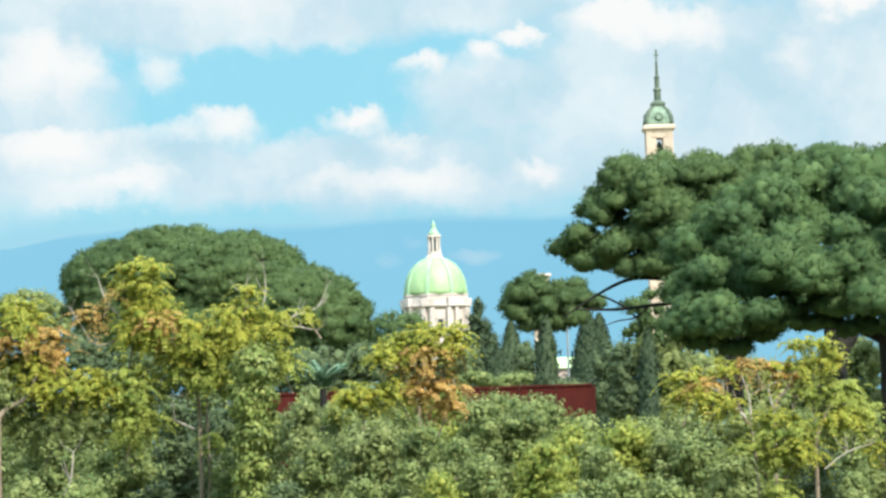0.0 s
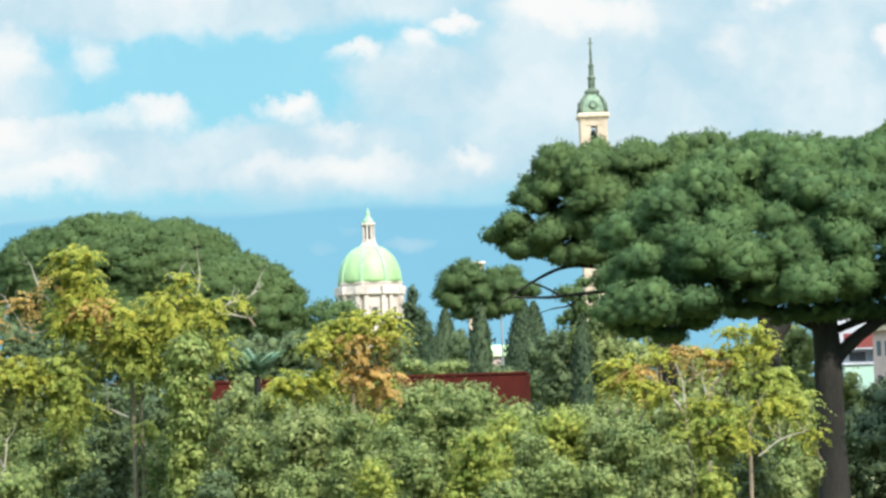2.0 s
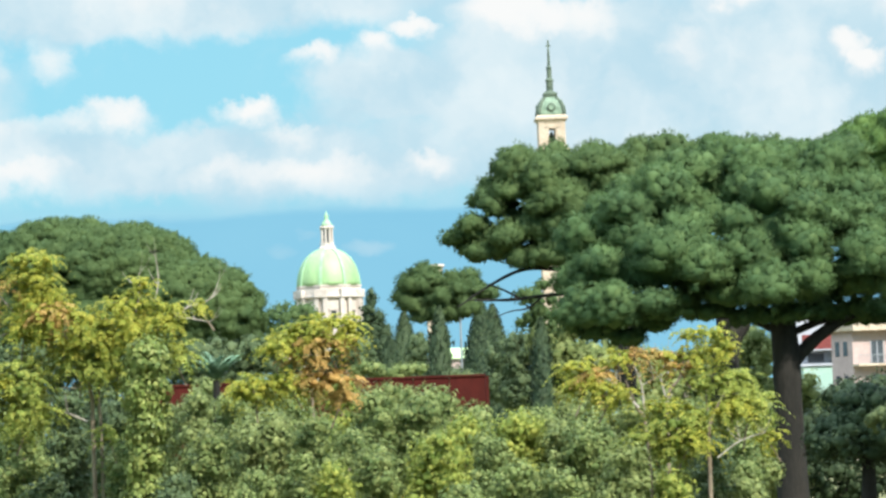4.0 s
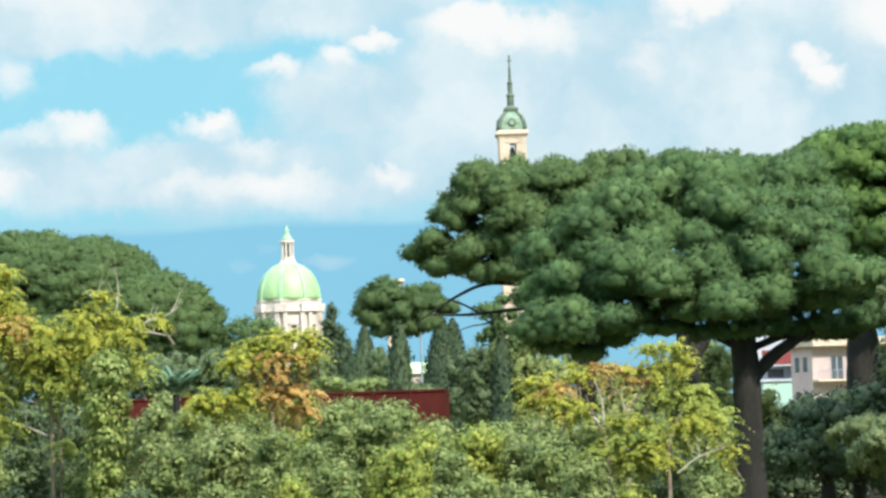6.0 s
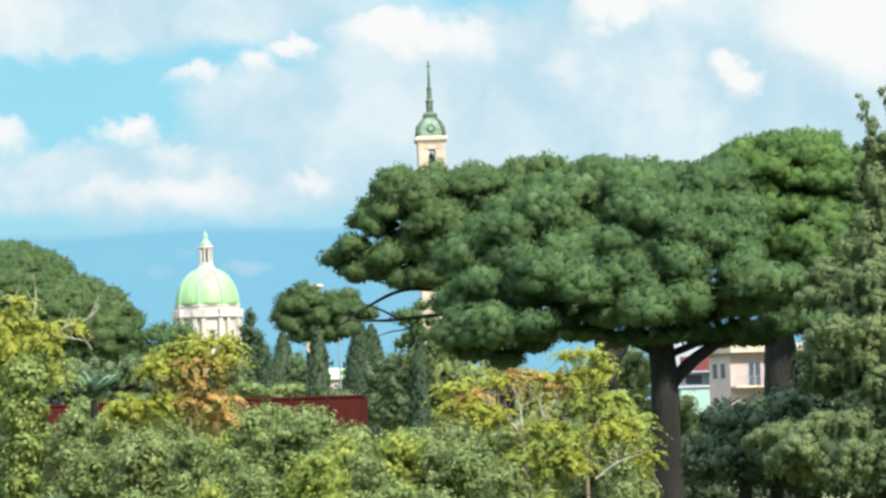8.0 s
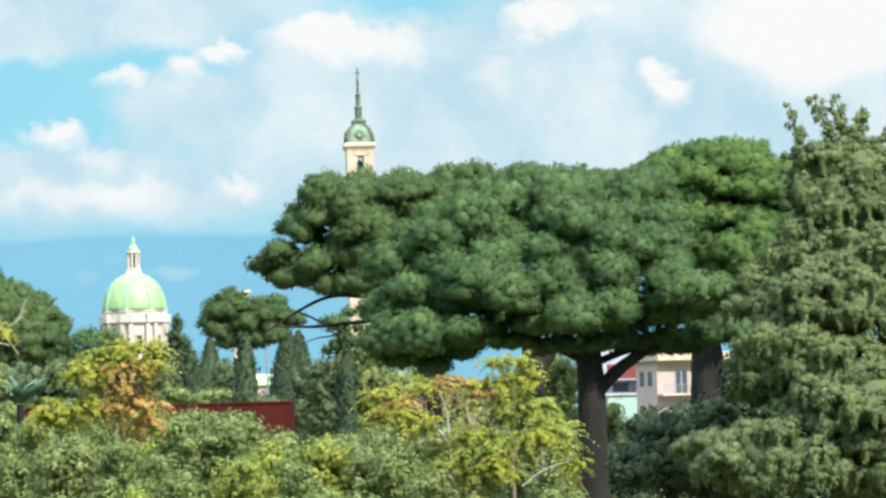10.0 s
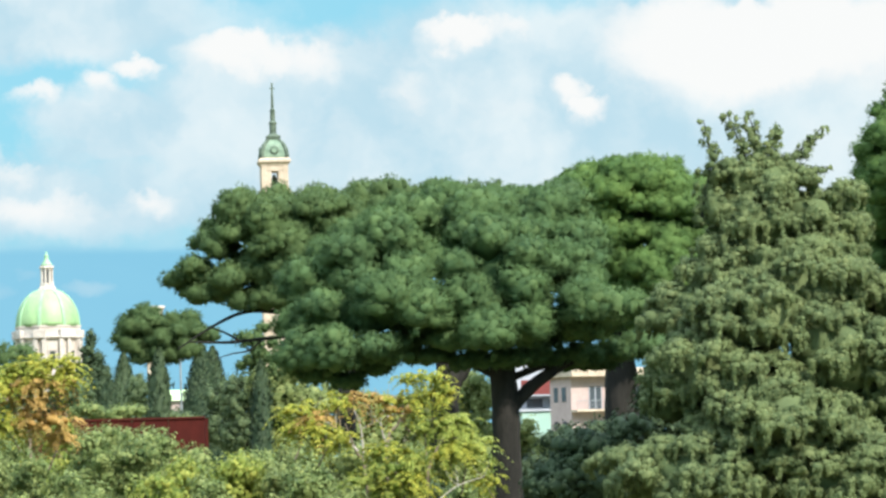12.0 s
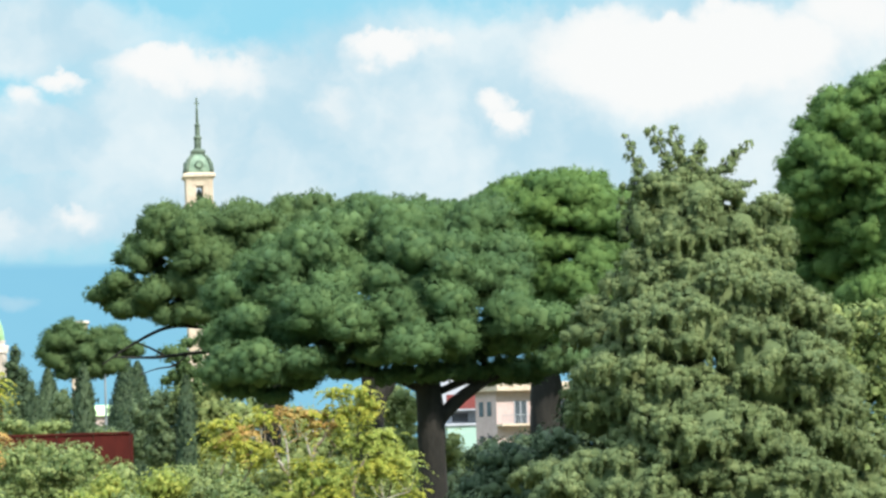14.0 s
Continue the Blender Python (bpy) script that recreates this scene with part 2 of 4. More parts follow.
def lathe(profile, sides, turn=0.0, bm=None):
    """A turned or many-sided body from rows of radius and height, closed above and below."""
    bm = bm or bmesh.new()
    rings = []
    for r, z in profile:
        rings.append([bm.verts.new((r * math.cos(turn + 2 * math.pi * k / sides), r * math.sin(turn + 2 * math.pi * k / sides), z)) for k in range(sides)])
    for a, b in zip(rings, rings[1:]):
        for k in range(sides):
            bm.faces.new((a[k], a[(k + 1) % sides], b[(k + 1) % sides], b[k]))
    bm.faces.new(rings[0][::-1]), bm.faces.new(rings[-1])
    return bm


def tube(points, radii, rng, sides=8, rough=0.12):
    """A limb along points, with an uneven outline: vertices and quads."""
    pts = [Vector(p) for p in points]
    fine, rad = [], []
    for i in range(len(pts) - 1):
        p0, p1, p2, p3 = pts[max(i - 1, 0)], pts[i], pts[i + 1], pts[min(i + 2, len(pts) - 1)]
        for s in range(4):
            t = s / 4
            fine.append(0.5 * ((2 * p1) + (p2 - p0) * t + (2 * p0 - 5 * p1 + 4 * p2 - p3) * t * t + (3 * p1 - p0 - 3 * p2 + p3) * t ** 3))
            rad.append(radii[i] * (1 - t) + radii[i + 1] * t)
    fine.append(pts[-1]), rad.append(radii[-1])
    verts, quads = [], []
    side = Vector((0.31, 0.95, 0.05))
    for i, p in enumerate(fine):
        d = (fine[min(i + 1, len(fine) - 1)] - fine[max(i - 1, 0)]).normalized()
        a = d.cross(side).normalized()
        b = d.cross(a)
        for k in range(sides):
            w = 2 * math.pi * k / sides
            q = rad[i] * (1 + rough * rng.uniform(-1, 1))
            verts.append(p + a * (q * math.cos(w)) + b * (q * math.sin(w)))
    for i in range(len(fine) - 1):
        for k in range(sides):
            quads.append((i * sides + k, i * sides + (k + 1) % sides, (i + 1) * sides + (k + 1) % sides, (i + 1) * sides + k))
    return np.array([tuple(v) for v in verts]), np.array(quads)


def limb(name, points, radii, mat, parent, rng, sides=8, label="", rough=0.12):
    """points in the world; the mesh is kept in the parent's coordinates."""
    base = np.array(parent.location)
    v, q = tube(points, radii, rng, sides, rough)
    return mesh_part(name, mesh_of(name, v - base, [q], [mat], smooth=True), parent, label)


def unit(a):
    return a / np.maximum(np.linalg.norm(a, axis=1, keepdims=True), 1e-9)


def lobes_on(boughs, size, spacing, rng, floor=-1.0, flat_z=(0.7, 0.95)):
    """Breaks the boughs, rows of centre and half axes, up into rounded clumps of leaves over their surface."""
    made = []
    boughs = list(boughs)
    for b in boughs:
        c, r = b[:3], b[3:]
        own = min(size, 0.6 * r.min())
        area = 4 * math.pi * ((r[0] * r[1]) ** 1.6 / 3 + (r[0] * r[2]) ** 1.6 / 3 + (r[1] * r[2]) ** 1.6 / 3) ** (1 / 1.6)
        n = max(5, int(area / (spacing * own / size) ** 2))
        k = np.arange(n) + 0.5
        z = 1 - 2 * k / n
        a = k * 2.399963 + rng.uniform(0, 6.28)
        d = np.c_[np.sqrt(1 - z * z) * np.cos(a), np.sqrt(1 - z * z) * np.sin(a), z]
        d = unit(d + rng.normal(0, 0.5 * spacing / max(r.mean(), spacing), d.shape))
        d = d[d[:, 2] > floor]
        p = c + (r - 0.7 * own) * d * rng.uniform(0.85, 1.05, (len(d), 1))
        keep = np.ones(len(p), bool)
        for o in boughs:
            if o is not b:
                keep &= (((p - o[:3]) / o[3:]) ** 2).sum(1) > 0.4
        p = p[keep]
        s = own * rng.uniform(0.7, 1.3, (len(p), 1))
        made.append(np.c_[p, s * rng.uniform(0.9, 1.2, (len(p), 2)), s * rng.uniform(*flat_z, (len(p), 1))])
    return np.concatenate(made)


def shell(lobes, density, rng, floor=-1.0, thick=(0.8, 1.08), cull=True):
    """Places of leaves over the clumps, and the way out of the clump at each."""
    r = lobes[:, 3:]
    n = np.maximum(3, (density * 4 * math.pi * (r.prod(1)) ** (2 / 3)).astype(int))
    i = np.repeat(np.arange(len(lobes)), n)
    d = unit(rng.normal(size=(len(i), 3)))
    ok = d[:, 2] > floor
    i, d = i[ok], d[ok]
    p = lobes[i, :3] + r[i] * d * rng.uniform(*thick, (len(i), 1))
    order = np.argsort(p[:, 0])
    i, d, p = i[order], d[order], p[order]
    keep = np.ones(len(p), bool)
    for o in lobes if cull else ():
        a, b = np.searchsorted(p[:, 0], (o[0] - o[3], o[0] + o[3]))
        keep[a:b] &= (((p[a:b] - o[:3]) / o[3:]) ** 2).sum(1) > 0.5
    # the far side, never passed, is thinner
    keep &= (d[:, 1] < 0.3) | (rng.random(len(p)) < 0.4)
    return p[keep], unit(d[keep] / r[i][keep])


def outward(p, boughs):
    """The way out of the nearest bough at each place."""
    n = np.empty_like(p)
    for i in range(0, len(p), 20000):
        q = p[i:i + 20000, None, :] - boughs[None, :, :3]
        near = ((q / boughs[None, :, 3:]) ** 2).sum(2).argmin(1)
        k = np.arange(len(near))
        n[i:i + 20000] = q[k, near] / boughs[near, 3:] ** 2
    return unit(n)


def facing(w, a, n):
    """Turns the width of each leaf so that its face looks the way of n."""
    return w * np.where((np.cross(w, a) * n).sum(1, keepdims=True) < 0, -1.0, 1.0)


def leaf_quads(p, n, length, width, rng, droop=0.0, out=0.0, ripple=0.3):
    """One pointed leaf at each place: vertices, faces and normals."""
    m = len(p)
    face = unit(n + rng.normal(0, 0.4, (m, 3)) + [0, 0, 0.2])
    along = rng.normal(0, 1, (m, 3)) * (1 - min(droop, 0.8)) + n * out + [0, 0, -droop * 1.6]
    along = unit(along - face * (along * face).sum(1, keepdims=True) * (1 - 0.4 * droop))
    across = facing(unit(np.cross(face, along)), along, n)
    s = rng.uniform(0.65, 1.35, (m, 1))
    a, w = along * length * s / 2, across * width * s / 2
    v = np.stack([p - a, p + w - face * width * 0.15, p + a, p - w - face * width * 0.15], 1).reshape(-1, 3)
    return v, np.arange(4 * m).reshape(m, 4), np.repeat(unit(n + rng.normal(0, ripple, (m, 3))), 4, 0)


def tuft_blades(p, n, length, width, rng, blades=6, ripple=0.12):
    """A brush of needles at each place: vertices, faces and normals."""
    m = len(p)
    axis = unit(n + rng.normal(0, 0.35, (m, 3)) + [0, 0, 0.35])
    soft = np.repeat(unit(n + rng.normal(0, ripple, (m, 3))), blades, 0)
    axis, q = np.repeat(axis, blades, 0), np.repeat(p, blades, 0)
    d = unit(axis + rng.normal(0, 0.6, axis.shape))
    side = facing(unit(np.cross(d, soft + rng.normal(0, 0.22, d.shape))), d, soft)
    L = length * rng.uniform(0.7, 1.2, (len(q), 1))
    v = np.stack([q - side * width / 2, q + side * width / 2, q + d * L], 1).reshape(-1, 3)
    return v, np.arange(3 * len(q)).reshape(-1, 3), np.repeat(soft, 3, 0)


def frond_quads(p, n, rng, length=0.5, pairs=6, leaflet=0.11, width=0.04, droop=0.7):
    """Feathered leaves that arch out and hang: two rows of leaflets along each stalk."""
    m = len(p)
    d = unit(n * [1, 1, 0.6] + rng.normal(0, 0.45, (m, 3)) + [0, 0, 0.15])
    side = unit(np.cross(d, [0, 0, 1.0]))
    L = length * rng.uniform(0.6, 1.3, (m, 1))
    out, soft = [], []
    for k in range(pairs):
        s = (k + 0.8) / pairs
        q = p + d * L * s + [0, 0, -1] * L * droop * s * s
        run = unit(d + [0, 0, -1] * np.full((m, 1), 2 * droop * s))
        for sg in (-1, 1):
            a = unit(side * sg * 0.8 + run * 0.45 + [0, 0, -0.45] + rng.normal(0, 0.15, (m, 3)))
            w = unit(np.cross(a, np.cross(run, side) + rng.normal(0, 0.25, (m, 3)))) * width * (1.1 - 0.4 * s)
            w = facing(w, a, n)
            e = leaflet * (1.15 - 0.5 * s)
            out.append(np.stack([q, q + a * e * 0.45 + w / 2, q + a * e, q + a * e * 0.45 - w / 2], 1).reshape(-1, 3))
            soft.append(np.repeat(unit(n + [0, 0, 0.3] + rng.normal(0, 0.3, (m, 3))), 4, 0))
    v = np.concatenate(out)
    return v, np.arange(len(v)).reshape(-1, 4), np.concatenate(soft)


def cores(lobes, rng, scale=0.8):
    """Shaded leaves and twigs that fill the inside of each large bough."""
    i = np.repeat(np.arange(len(lobes)), 260)
    d = unit(rng.normal(size=(len(i), 3))) * rng.uniform(0.1, 1, (len(i), 1)) ** 0.4
    p = lobes[i, :3] + lobes[i, 3:] * d * scale
    s = np.minimum(lobes[:, 3:].mean(1) * 0.2, 0.15)[i][:, None] * rng.uniform(0.6, 1.2, (len(i), 1))
    a = unit(rng.normal(size=(len(i), 3)))
    w = facing(unit(np.cross(a, rng.normal(size=(len(i), 3)))), a, d)
    v = np.stack([p - a * s, p + w * s * 0.6, p + a * s, p - w * s * 0.6], 1).reshape(-1, 3)
    return v, np.arange(len(v)).reshape(-1, 4), np.repeat(unit(d), 4, 0)


ICO = bmesh.new()
bmesh.ops.create_icosphere(ICO, subdivisions=1, radius=1)
ICO_V, ICO_F = np.array([v.co[:] for v in ICO.verts]), np.array([[v.index for v in f.verts] for f in ICO.faces])
ICO.free()


def kernels(lobes, rng, scale, boughs=None, blend=0.5):
    """The dense, uneven middle of each clump, under its leaves."""
    m = len(lobes)
    q = ICO_V[None] * rng.uniform(0.75, 1.2, (m, 12, 1)) * scale
    v = (lobes[:, None, :3] + q * lobes[:, None, 3:]).reshape(-1, 3)
    f = (ICO_F[None] + 12 * np.arange(m)[:, None, None]).reshape(-1, 3)
    n = np.tile(ICO_V, (m, 1))
    if boughs is not None:
        n = unit((1 - blend) * n + blend * outward(v, boughs))
    return v, f, n


def crown_mesh(name, base, mat, *layers):
    """layers: vertices, faces and normals of leaves, clumps and twigs."""
    verts, faces, soft, start = [], [], [], 0
    for v, f, n in layers:
        verts.append(v), faces.append(f + start), soft.append(n)
        start += len(v)
    return mesh_of(name, np.concatenate(verts) - np.array(base), faces, [mat], None, True, np.concatenate(soft))


def boughs_at(rows, away, deep=1.0):
    """Boughs from rows of bearing, rise, half width, half height and how much further off they are."""
    made = []
    for u, v, ru, rv, more in rows:
        d = away + more
        k = d / FOCAL
        made.append((*sight(u, v, d), ru * k, deep * (ru + rv) / 2 * k, rv * k))
    return np.array(made)


def foot(u, away):
    p = sight(u, 760, away)
    return Vector((p.x, p.y, 0.0))


# ---- ground ----
bm = bmesh.new()
bmesh.ops.create_grid(bm, x_segments=60, y_segments=60, size=2400)
bmesh.ops.translate(bm, verts=bm.verts, vec=(0, 2000, 0))
ground = part("ground", bm, SOIL, None)
tagged(ground, "dry grassy park ground under the trees", "ground", kind="structure")


# ---- trees ----
def stone_pine(base, boughs, form, seed, label, needles, clump, spacing, density, length, width, limbs=(), trunk=None, floor=-0.7, dome=0.12):
    """boughs: the heads of needles; form: the large bodies of the crown that they sit on."""
    rng = np.random.default_rng(seed)
    tree = thing("stone_pine", base, label, "tree", "stone pines")
    lobes = lobes_on(boughs, clump, spacing, rng, floor, (0.85, 1.05))
    # loose tufts stand out of the outline
    i = rng.integers(0, len(boughs), len(boughs))
    d = unit(rng.normal(0, 1, (len(i), 3)))
    loose = np.c_[boughs[i, :3] + boughs[i, 3:] * d * rng.uniform(0.95, 1.1, (len(i), 1)), rng.uniform(0.12, 0.24, (len(i), 3))]
    lobes = np.concatenate([lobes, loose])
    p, n = shell(lobes, density, rng, -0.7)
    n = unit(0.5 * n + 0.5 * outward(p, boughs) + dome * outward(p, form))
    leaves = tuft_blades(p, n, length, width, rng)
    inner = form.copy()
    inner[:, 3:] *= 0.8
    mesh_part("crown", crown_mesh("crown", base, needles, leaves, kernels(np.concatenate([lobes, boughs]), rng, 0.82, boughs), kernels(inner, rng, 0.8, form), cores(inner, rng, 0.9)), tree)
    if trunk:
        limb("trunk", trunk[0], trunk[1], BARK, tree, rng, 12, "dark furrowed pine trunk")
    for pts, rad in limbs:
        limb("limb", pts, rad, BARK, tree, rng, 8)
    return tree


def leafy(name, base, boughs, seed, label, mat, clump=0.45, spacing=0.6, density=60, length=0.13, width=0.06, droop=0.3, group="", category="tree", trunk=(), bark=PALE_BARK, limbs=(), solid=0.45):
    rng = np.random.default_rng(seed)
    tree = thing(name, base, label, category, group)
    lobes = lobes_on(boughs, clump, spacing, rng, -0.8, (0.9, 1.15))
    p, n = shell(lobes, density, rng, -1, (0.6, 1.15))
    n = unit(0.6 * n + 0.5 * outward(p, boughs))
    leaves = leaf_quads(p, n, length, width, rng, droop, 0.4, 0.45)
    inner = boughs.copy()
    inner[:, 3:] -= 1.0 * np.minimum(clump, 0.6 * inner[:, 3:].min(1, keepdims=True))
    mesh_part("crown", crown_mesh("crown", base, mat, leaves, kernels(lobes, rng, solid, boughs, 0.35), cores(inner, rng, 0.8)), tree)
    for pts, rad in trunk:
        limb("trunk", pts, rad, bark, tree, rng, 8)
    for pts, rad in limbs:
        limb("branch", pts, rad, bark, tree, rng, 6)
    return tree


def upright(u, v, away, r0, r1, bend=0.2):
    """A trunk from the ground to the place seen there."""
    top = sight(u, v, away)
    low = Vector((top.x + bend, top.y, 0))
    return ([low, low.lerp(top, 0.5) + Vector((bend * 0.3, 0, 0)), top], [r0, (r0 + r1) / 2, r1])


def path(away, *uv):
    return [sight(u, v, away) for u, v in uv]


def heads(form, r, gap, seed, flat=0.85, under=-0.75, sink=0.72):
    """Rounded heads of needles of about radius r, set gap apart over the forms of a crown."""
    rng = np.random.default_rng(seed)
    made = []
    form = list(form)
    for b in form:
        c, a = b[:3], b[3:]
        n = int(26 * (a[0] * a[1] + a[0] * a[2] + a[1] * a[2]) / gap ** 2)
        d = unit(rng.normal(size=(n, 3)))
        p = c + (a - sink * min(r, 0.75 * a.min())) * d
        keep = (d[:, 2] > under) & (d[:, 1] < 0.55)
        for o in form:
            if o is not b:
                keep &= (((p - o[:3]) / o[3:]) ** 2).sum(1) > 0.72
        for q in p[keep]:
            if all((q[0] - m[0]) ** 2 + (q[1] - m[1]) ** 2 + ((q[2] - m[2]) / flat) ** 2 > (gap * (0.75 if rng.random() < 0.3 else 1.0)) ** 2 for m in made):
                k = min(r, 0.75 * a.min()) * rng.uniform(0.7, 1.35)
                made.append((*q, k * rng.uniform(0.95, 1.2), k * 1.05, k * flat * rng.uniform(0.85, 1.1)))
    return np.array(made)


# broad pine to the left of the church
D = 165
FORM = boughs_at([(300, 500, 155, 102, 0), (215, 520, 110, 97, 0), (400, 510, 155, 103, 1), (500, 555, 126, 99, 0), (580, 575, 80, 93, 0), (170, 535, 65, 60, 0), (560, 640, 92, 60, 2), (330, 600, 200, 80, 0), (450, 640, 160, 60, 0), (600, 650, 60, 50, 0)], D, 1.3)
stone_pine(foot(380, D), heads(FORM, 0.52, 0.62, 1, 0.8, sink=1.0), FORM, 11, "broad domed umbrella pine, dense dark green crown", PINE_FAR, 0.3, 0.5, 25, 0.17, 0.036, trunk=upright(380, 620, D, 0.5, 0.35), dome=1.1)

# the large pine, its leaning trunk and forked limb
D = 120
FORM = boughs_at([(1290, 420, 105, 72, 0), (1262, 505, 78, 62, -1), (1300, 560, 105, 56, -2), (1400, 375, 120, 84, 1), (1500, 340, 115, 80, 2), (1420, 480, 140, 90, -1), (1560, 420, 120, 105, -1), (1600, 325, 110, 64, 3), (1545, 520, 125, 55, -2),
                  (1672, 390, 78, 85, 1), (1762, 485, 78, 66, -2), (1690, 515, 90, 45, 1), (1650, 322, 84, 62, 4), (1380, 548, 90, 40, 0)], D, 1.3)
PADS = np.concatenate([heads(FORM, 0.92, 1.42, 2, 0.88), boughs_at([(1215, 580, 34, 28, -1), (1250, 604, 40, 22, -1), (1300, 616, 36, 22, -1), (1350, 592, 36, 18, -1), (1440, 572, 40, 18, -1), (1830, 548, 46, 30, 0), (1790, 560, 46, 24, 0), (1720, 566, 50, 24, 0), (1640, 570, 50, 24, 0), (1690, 584, 40, 14, 1), (1745, 582, 40, 16, 1), (1590, 575, 40, 20, -1), (1520, 578, 46, 22, -1), (1730, 430, 36, 26, -1)], D, 1.2)])
stone_pine(foot(1580, D), PADS, FORM, 12, "tall umbrella pine with a forked dark trunk and tufted crown", PINE, 0.3, 0.5, 32, 0.17, 0.034,
           trunk=([foot(1592, D), sight(1590, 800, D), sight(1585, 690, D), sight(1578, 590, D), sight(1570, 500, D)], [0.6, 0.52, 0.5, 0.45, 0.2]),
           limbs=[([sight(1585, 670, D), sight(1640, 615, D), sight(1700, 575, D), sight(1770, 550, D)], [0.3, 0.22, 0.18, 0.1]),
                  ([sight(1590, 610, D), sight(1640, 590, D), sight(1690, 575, D), sight(1750, 530, D)], [0.14, 0.12, 0.1, 0.06]),
                  ([sight(1575, 610, D), sight(1520, 585, D), sight(1440, 575, D), sight(1370, 560, D)], [0.16, 0.12, 0.08, 0.04])])
# pine behind it, to the right
D = 135
FORM = boughs_at([(1800, 285, 135, 76, 0), (1725, 300, 90, 52, 2), (1880, 330, 110, 90, 0), (1780, 370, 110, 80, 0), (1880, 430, 120, 90, -1), (1960, 440, 100, 90, 0), (1830, 480, 80, 60, 0), (1960, 510, 90, 80, 0)], D, 1.3)
stone_pine(foot(1795, D), heads(FORM, 0.66, 0.9, 3, 0.85), FORM, 13, "umbrella pine with a thick reddish trunk, fresh green top", PINE_FRESH, 0.3, 0.5, 25, 0.17, 0.034,
           trunk=([foot(1800, D), sight(1795, 690, D), sight(1792, 600, D), sight(1790, 500, D)], [0.75, 0.65, 0.62, 0.5]), dome=0.4)
# pine behind it, to the left, with bare lower boughs
D = 132
FORM = boughs_at([(1122, 338, 86, 52, 0), (1064, 374, 46, 38, 0), (1225, 328, 115, 56, 1), (1345, 315, 115, 50, 3), (1465, 305, 110, 48, 4), (1570, 310, 90, 44, 4), (1180, 395, 100, 62, 0), (1030, 428, 64, 34, 0), (1075, 452, 80, 40, 0), (1130, 470, 70, 34, 0), (1195, 465, 60, 52, 0)], D, 1.3)
stone_pine(foot(1470, D), heads(FORM, 0.72, 1.05, 4, 0.86), FORM, 14, "spreading umbrella pine, shaded needle pads, bare lower boughs", PINE_FAR, 0.3, 0.5, 25, 0.17, 0.034,
           trunk=([foot(1460, D), sight(1475, 650, D), sight(1480, 590, D), sight(1440, 480, D)], [0.55, 0.5, 0.45, 0.3]), dome=0.35,
           limbs=[([sight(1220, 500, D), sight(1150, 492, D), sight(1110, 496, D), sight(1060, 520, D), sight(1000, 560, D)], [0.1, 0.085, 0.07, 0.05, 0.03]),
                  ([sight(1240, 532, D), sight(1160, 540, D), sight(1090, 548, D), sight(1020, 548, D)], [0.08, 0.07, 0.06, 0.03]),
                  ([foot(1302, D), sight(1300, 690, D), sight(1303, 620, D), sight(1320, 540, D)], [0.45, 0.4, 0.36, 0.2]),
                  ([foot(1490, D), sight(1485, 660, D), sight(1510, 590, D), sight(1540, 520, D)], [0.3, 0.3, 0.26, 0.16]),
                  ([sight(1110, 546, D), sight(1080, 530, D), sight(1050, 520, D)], [0.05, 0.04, 0.02]),
                  ([sight(1150, 541, D), sight(1125, 562, D), sight(1095, 568, D), sight(1060, 580, D)], [0.04, 0.035, 0.025, 0.012])])
# lower pine with an ivied trunk
D = 150
FORM = boughs_at([(945, 520, 46, 34, 0), (985, 538, 50, 38, 0), (918, 548, 26, 36, 0), (960, 566, 50, 28, 0), (1005, 560, 40, 22, 0), (1040, 536, 34, 20, 0), (1015, 520, 36, 22, 1)], D, 1.2)
stone_pine(foot(962, D), heads(FORM, 0.5, 0.7, 5, 0.85), FORM, 15, "small umbrella pine with dark shaded crown", PINE_FAR, 0.26, 0.42, 36, 0.17, 0.036, trunk=upright(962, 560, D, 0.25, 0.2))
# great pine at the far right
D = 128
FORM = boughs_at([(2470, 130, 140, 135, 0), (2318, 215, 104, 96, 0), (2372, 140, 108, 100, 0), (2500, 300, 180, 130, 0), (2350, 310, 100, 90, 2), (2400, 380, 110, 70, 1), (2440, 440, 110, 70, -2), (2290, 305, 72, 74, 3), (2300, 400, 74, 84, 3), (2222, 325, 54, 50, 4)], D, 1.2)
stone_pine(foot(2480, D), heads(FORM, 0.8, 1.15, 6, 0.85), FORM, 16, "towering umbrella pine, bright green rounded crown edge", PINE_FRESH, 0.3, 0.5, 25, 0.17, 0.034, trunk=upright(2480, 350, D, 0.6, 0.4))


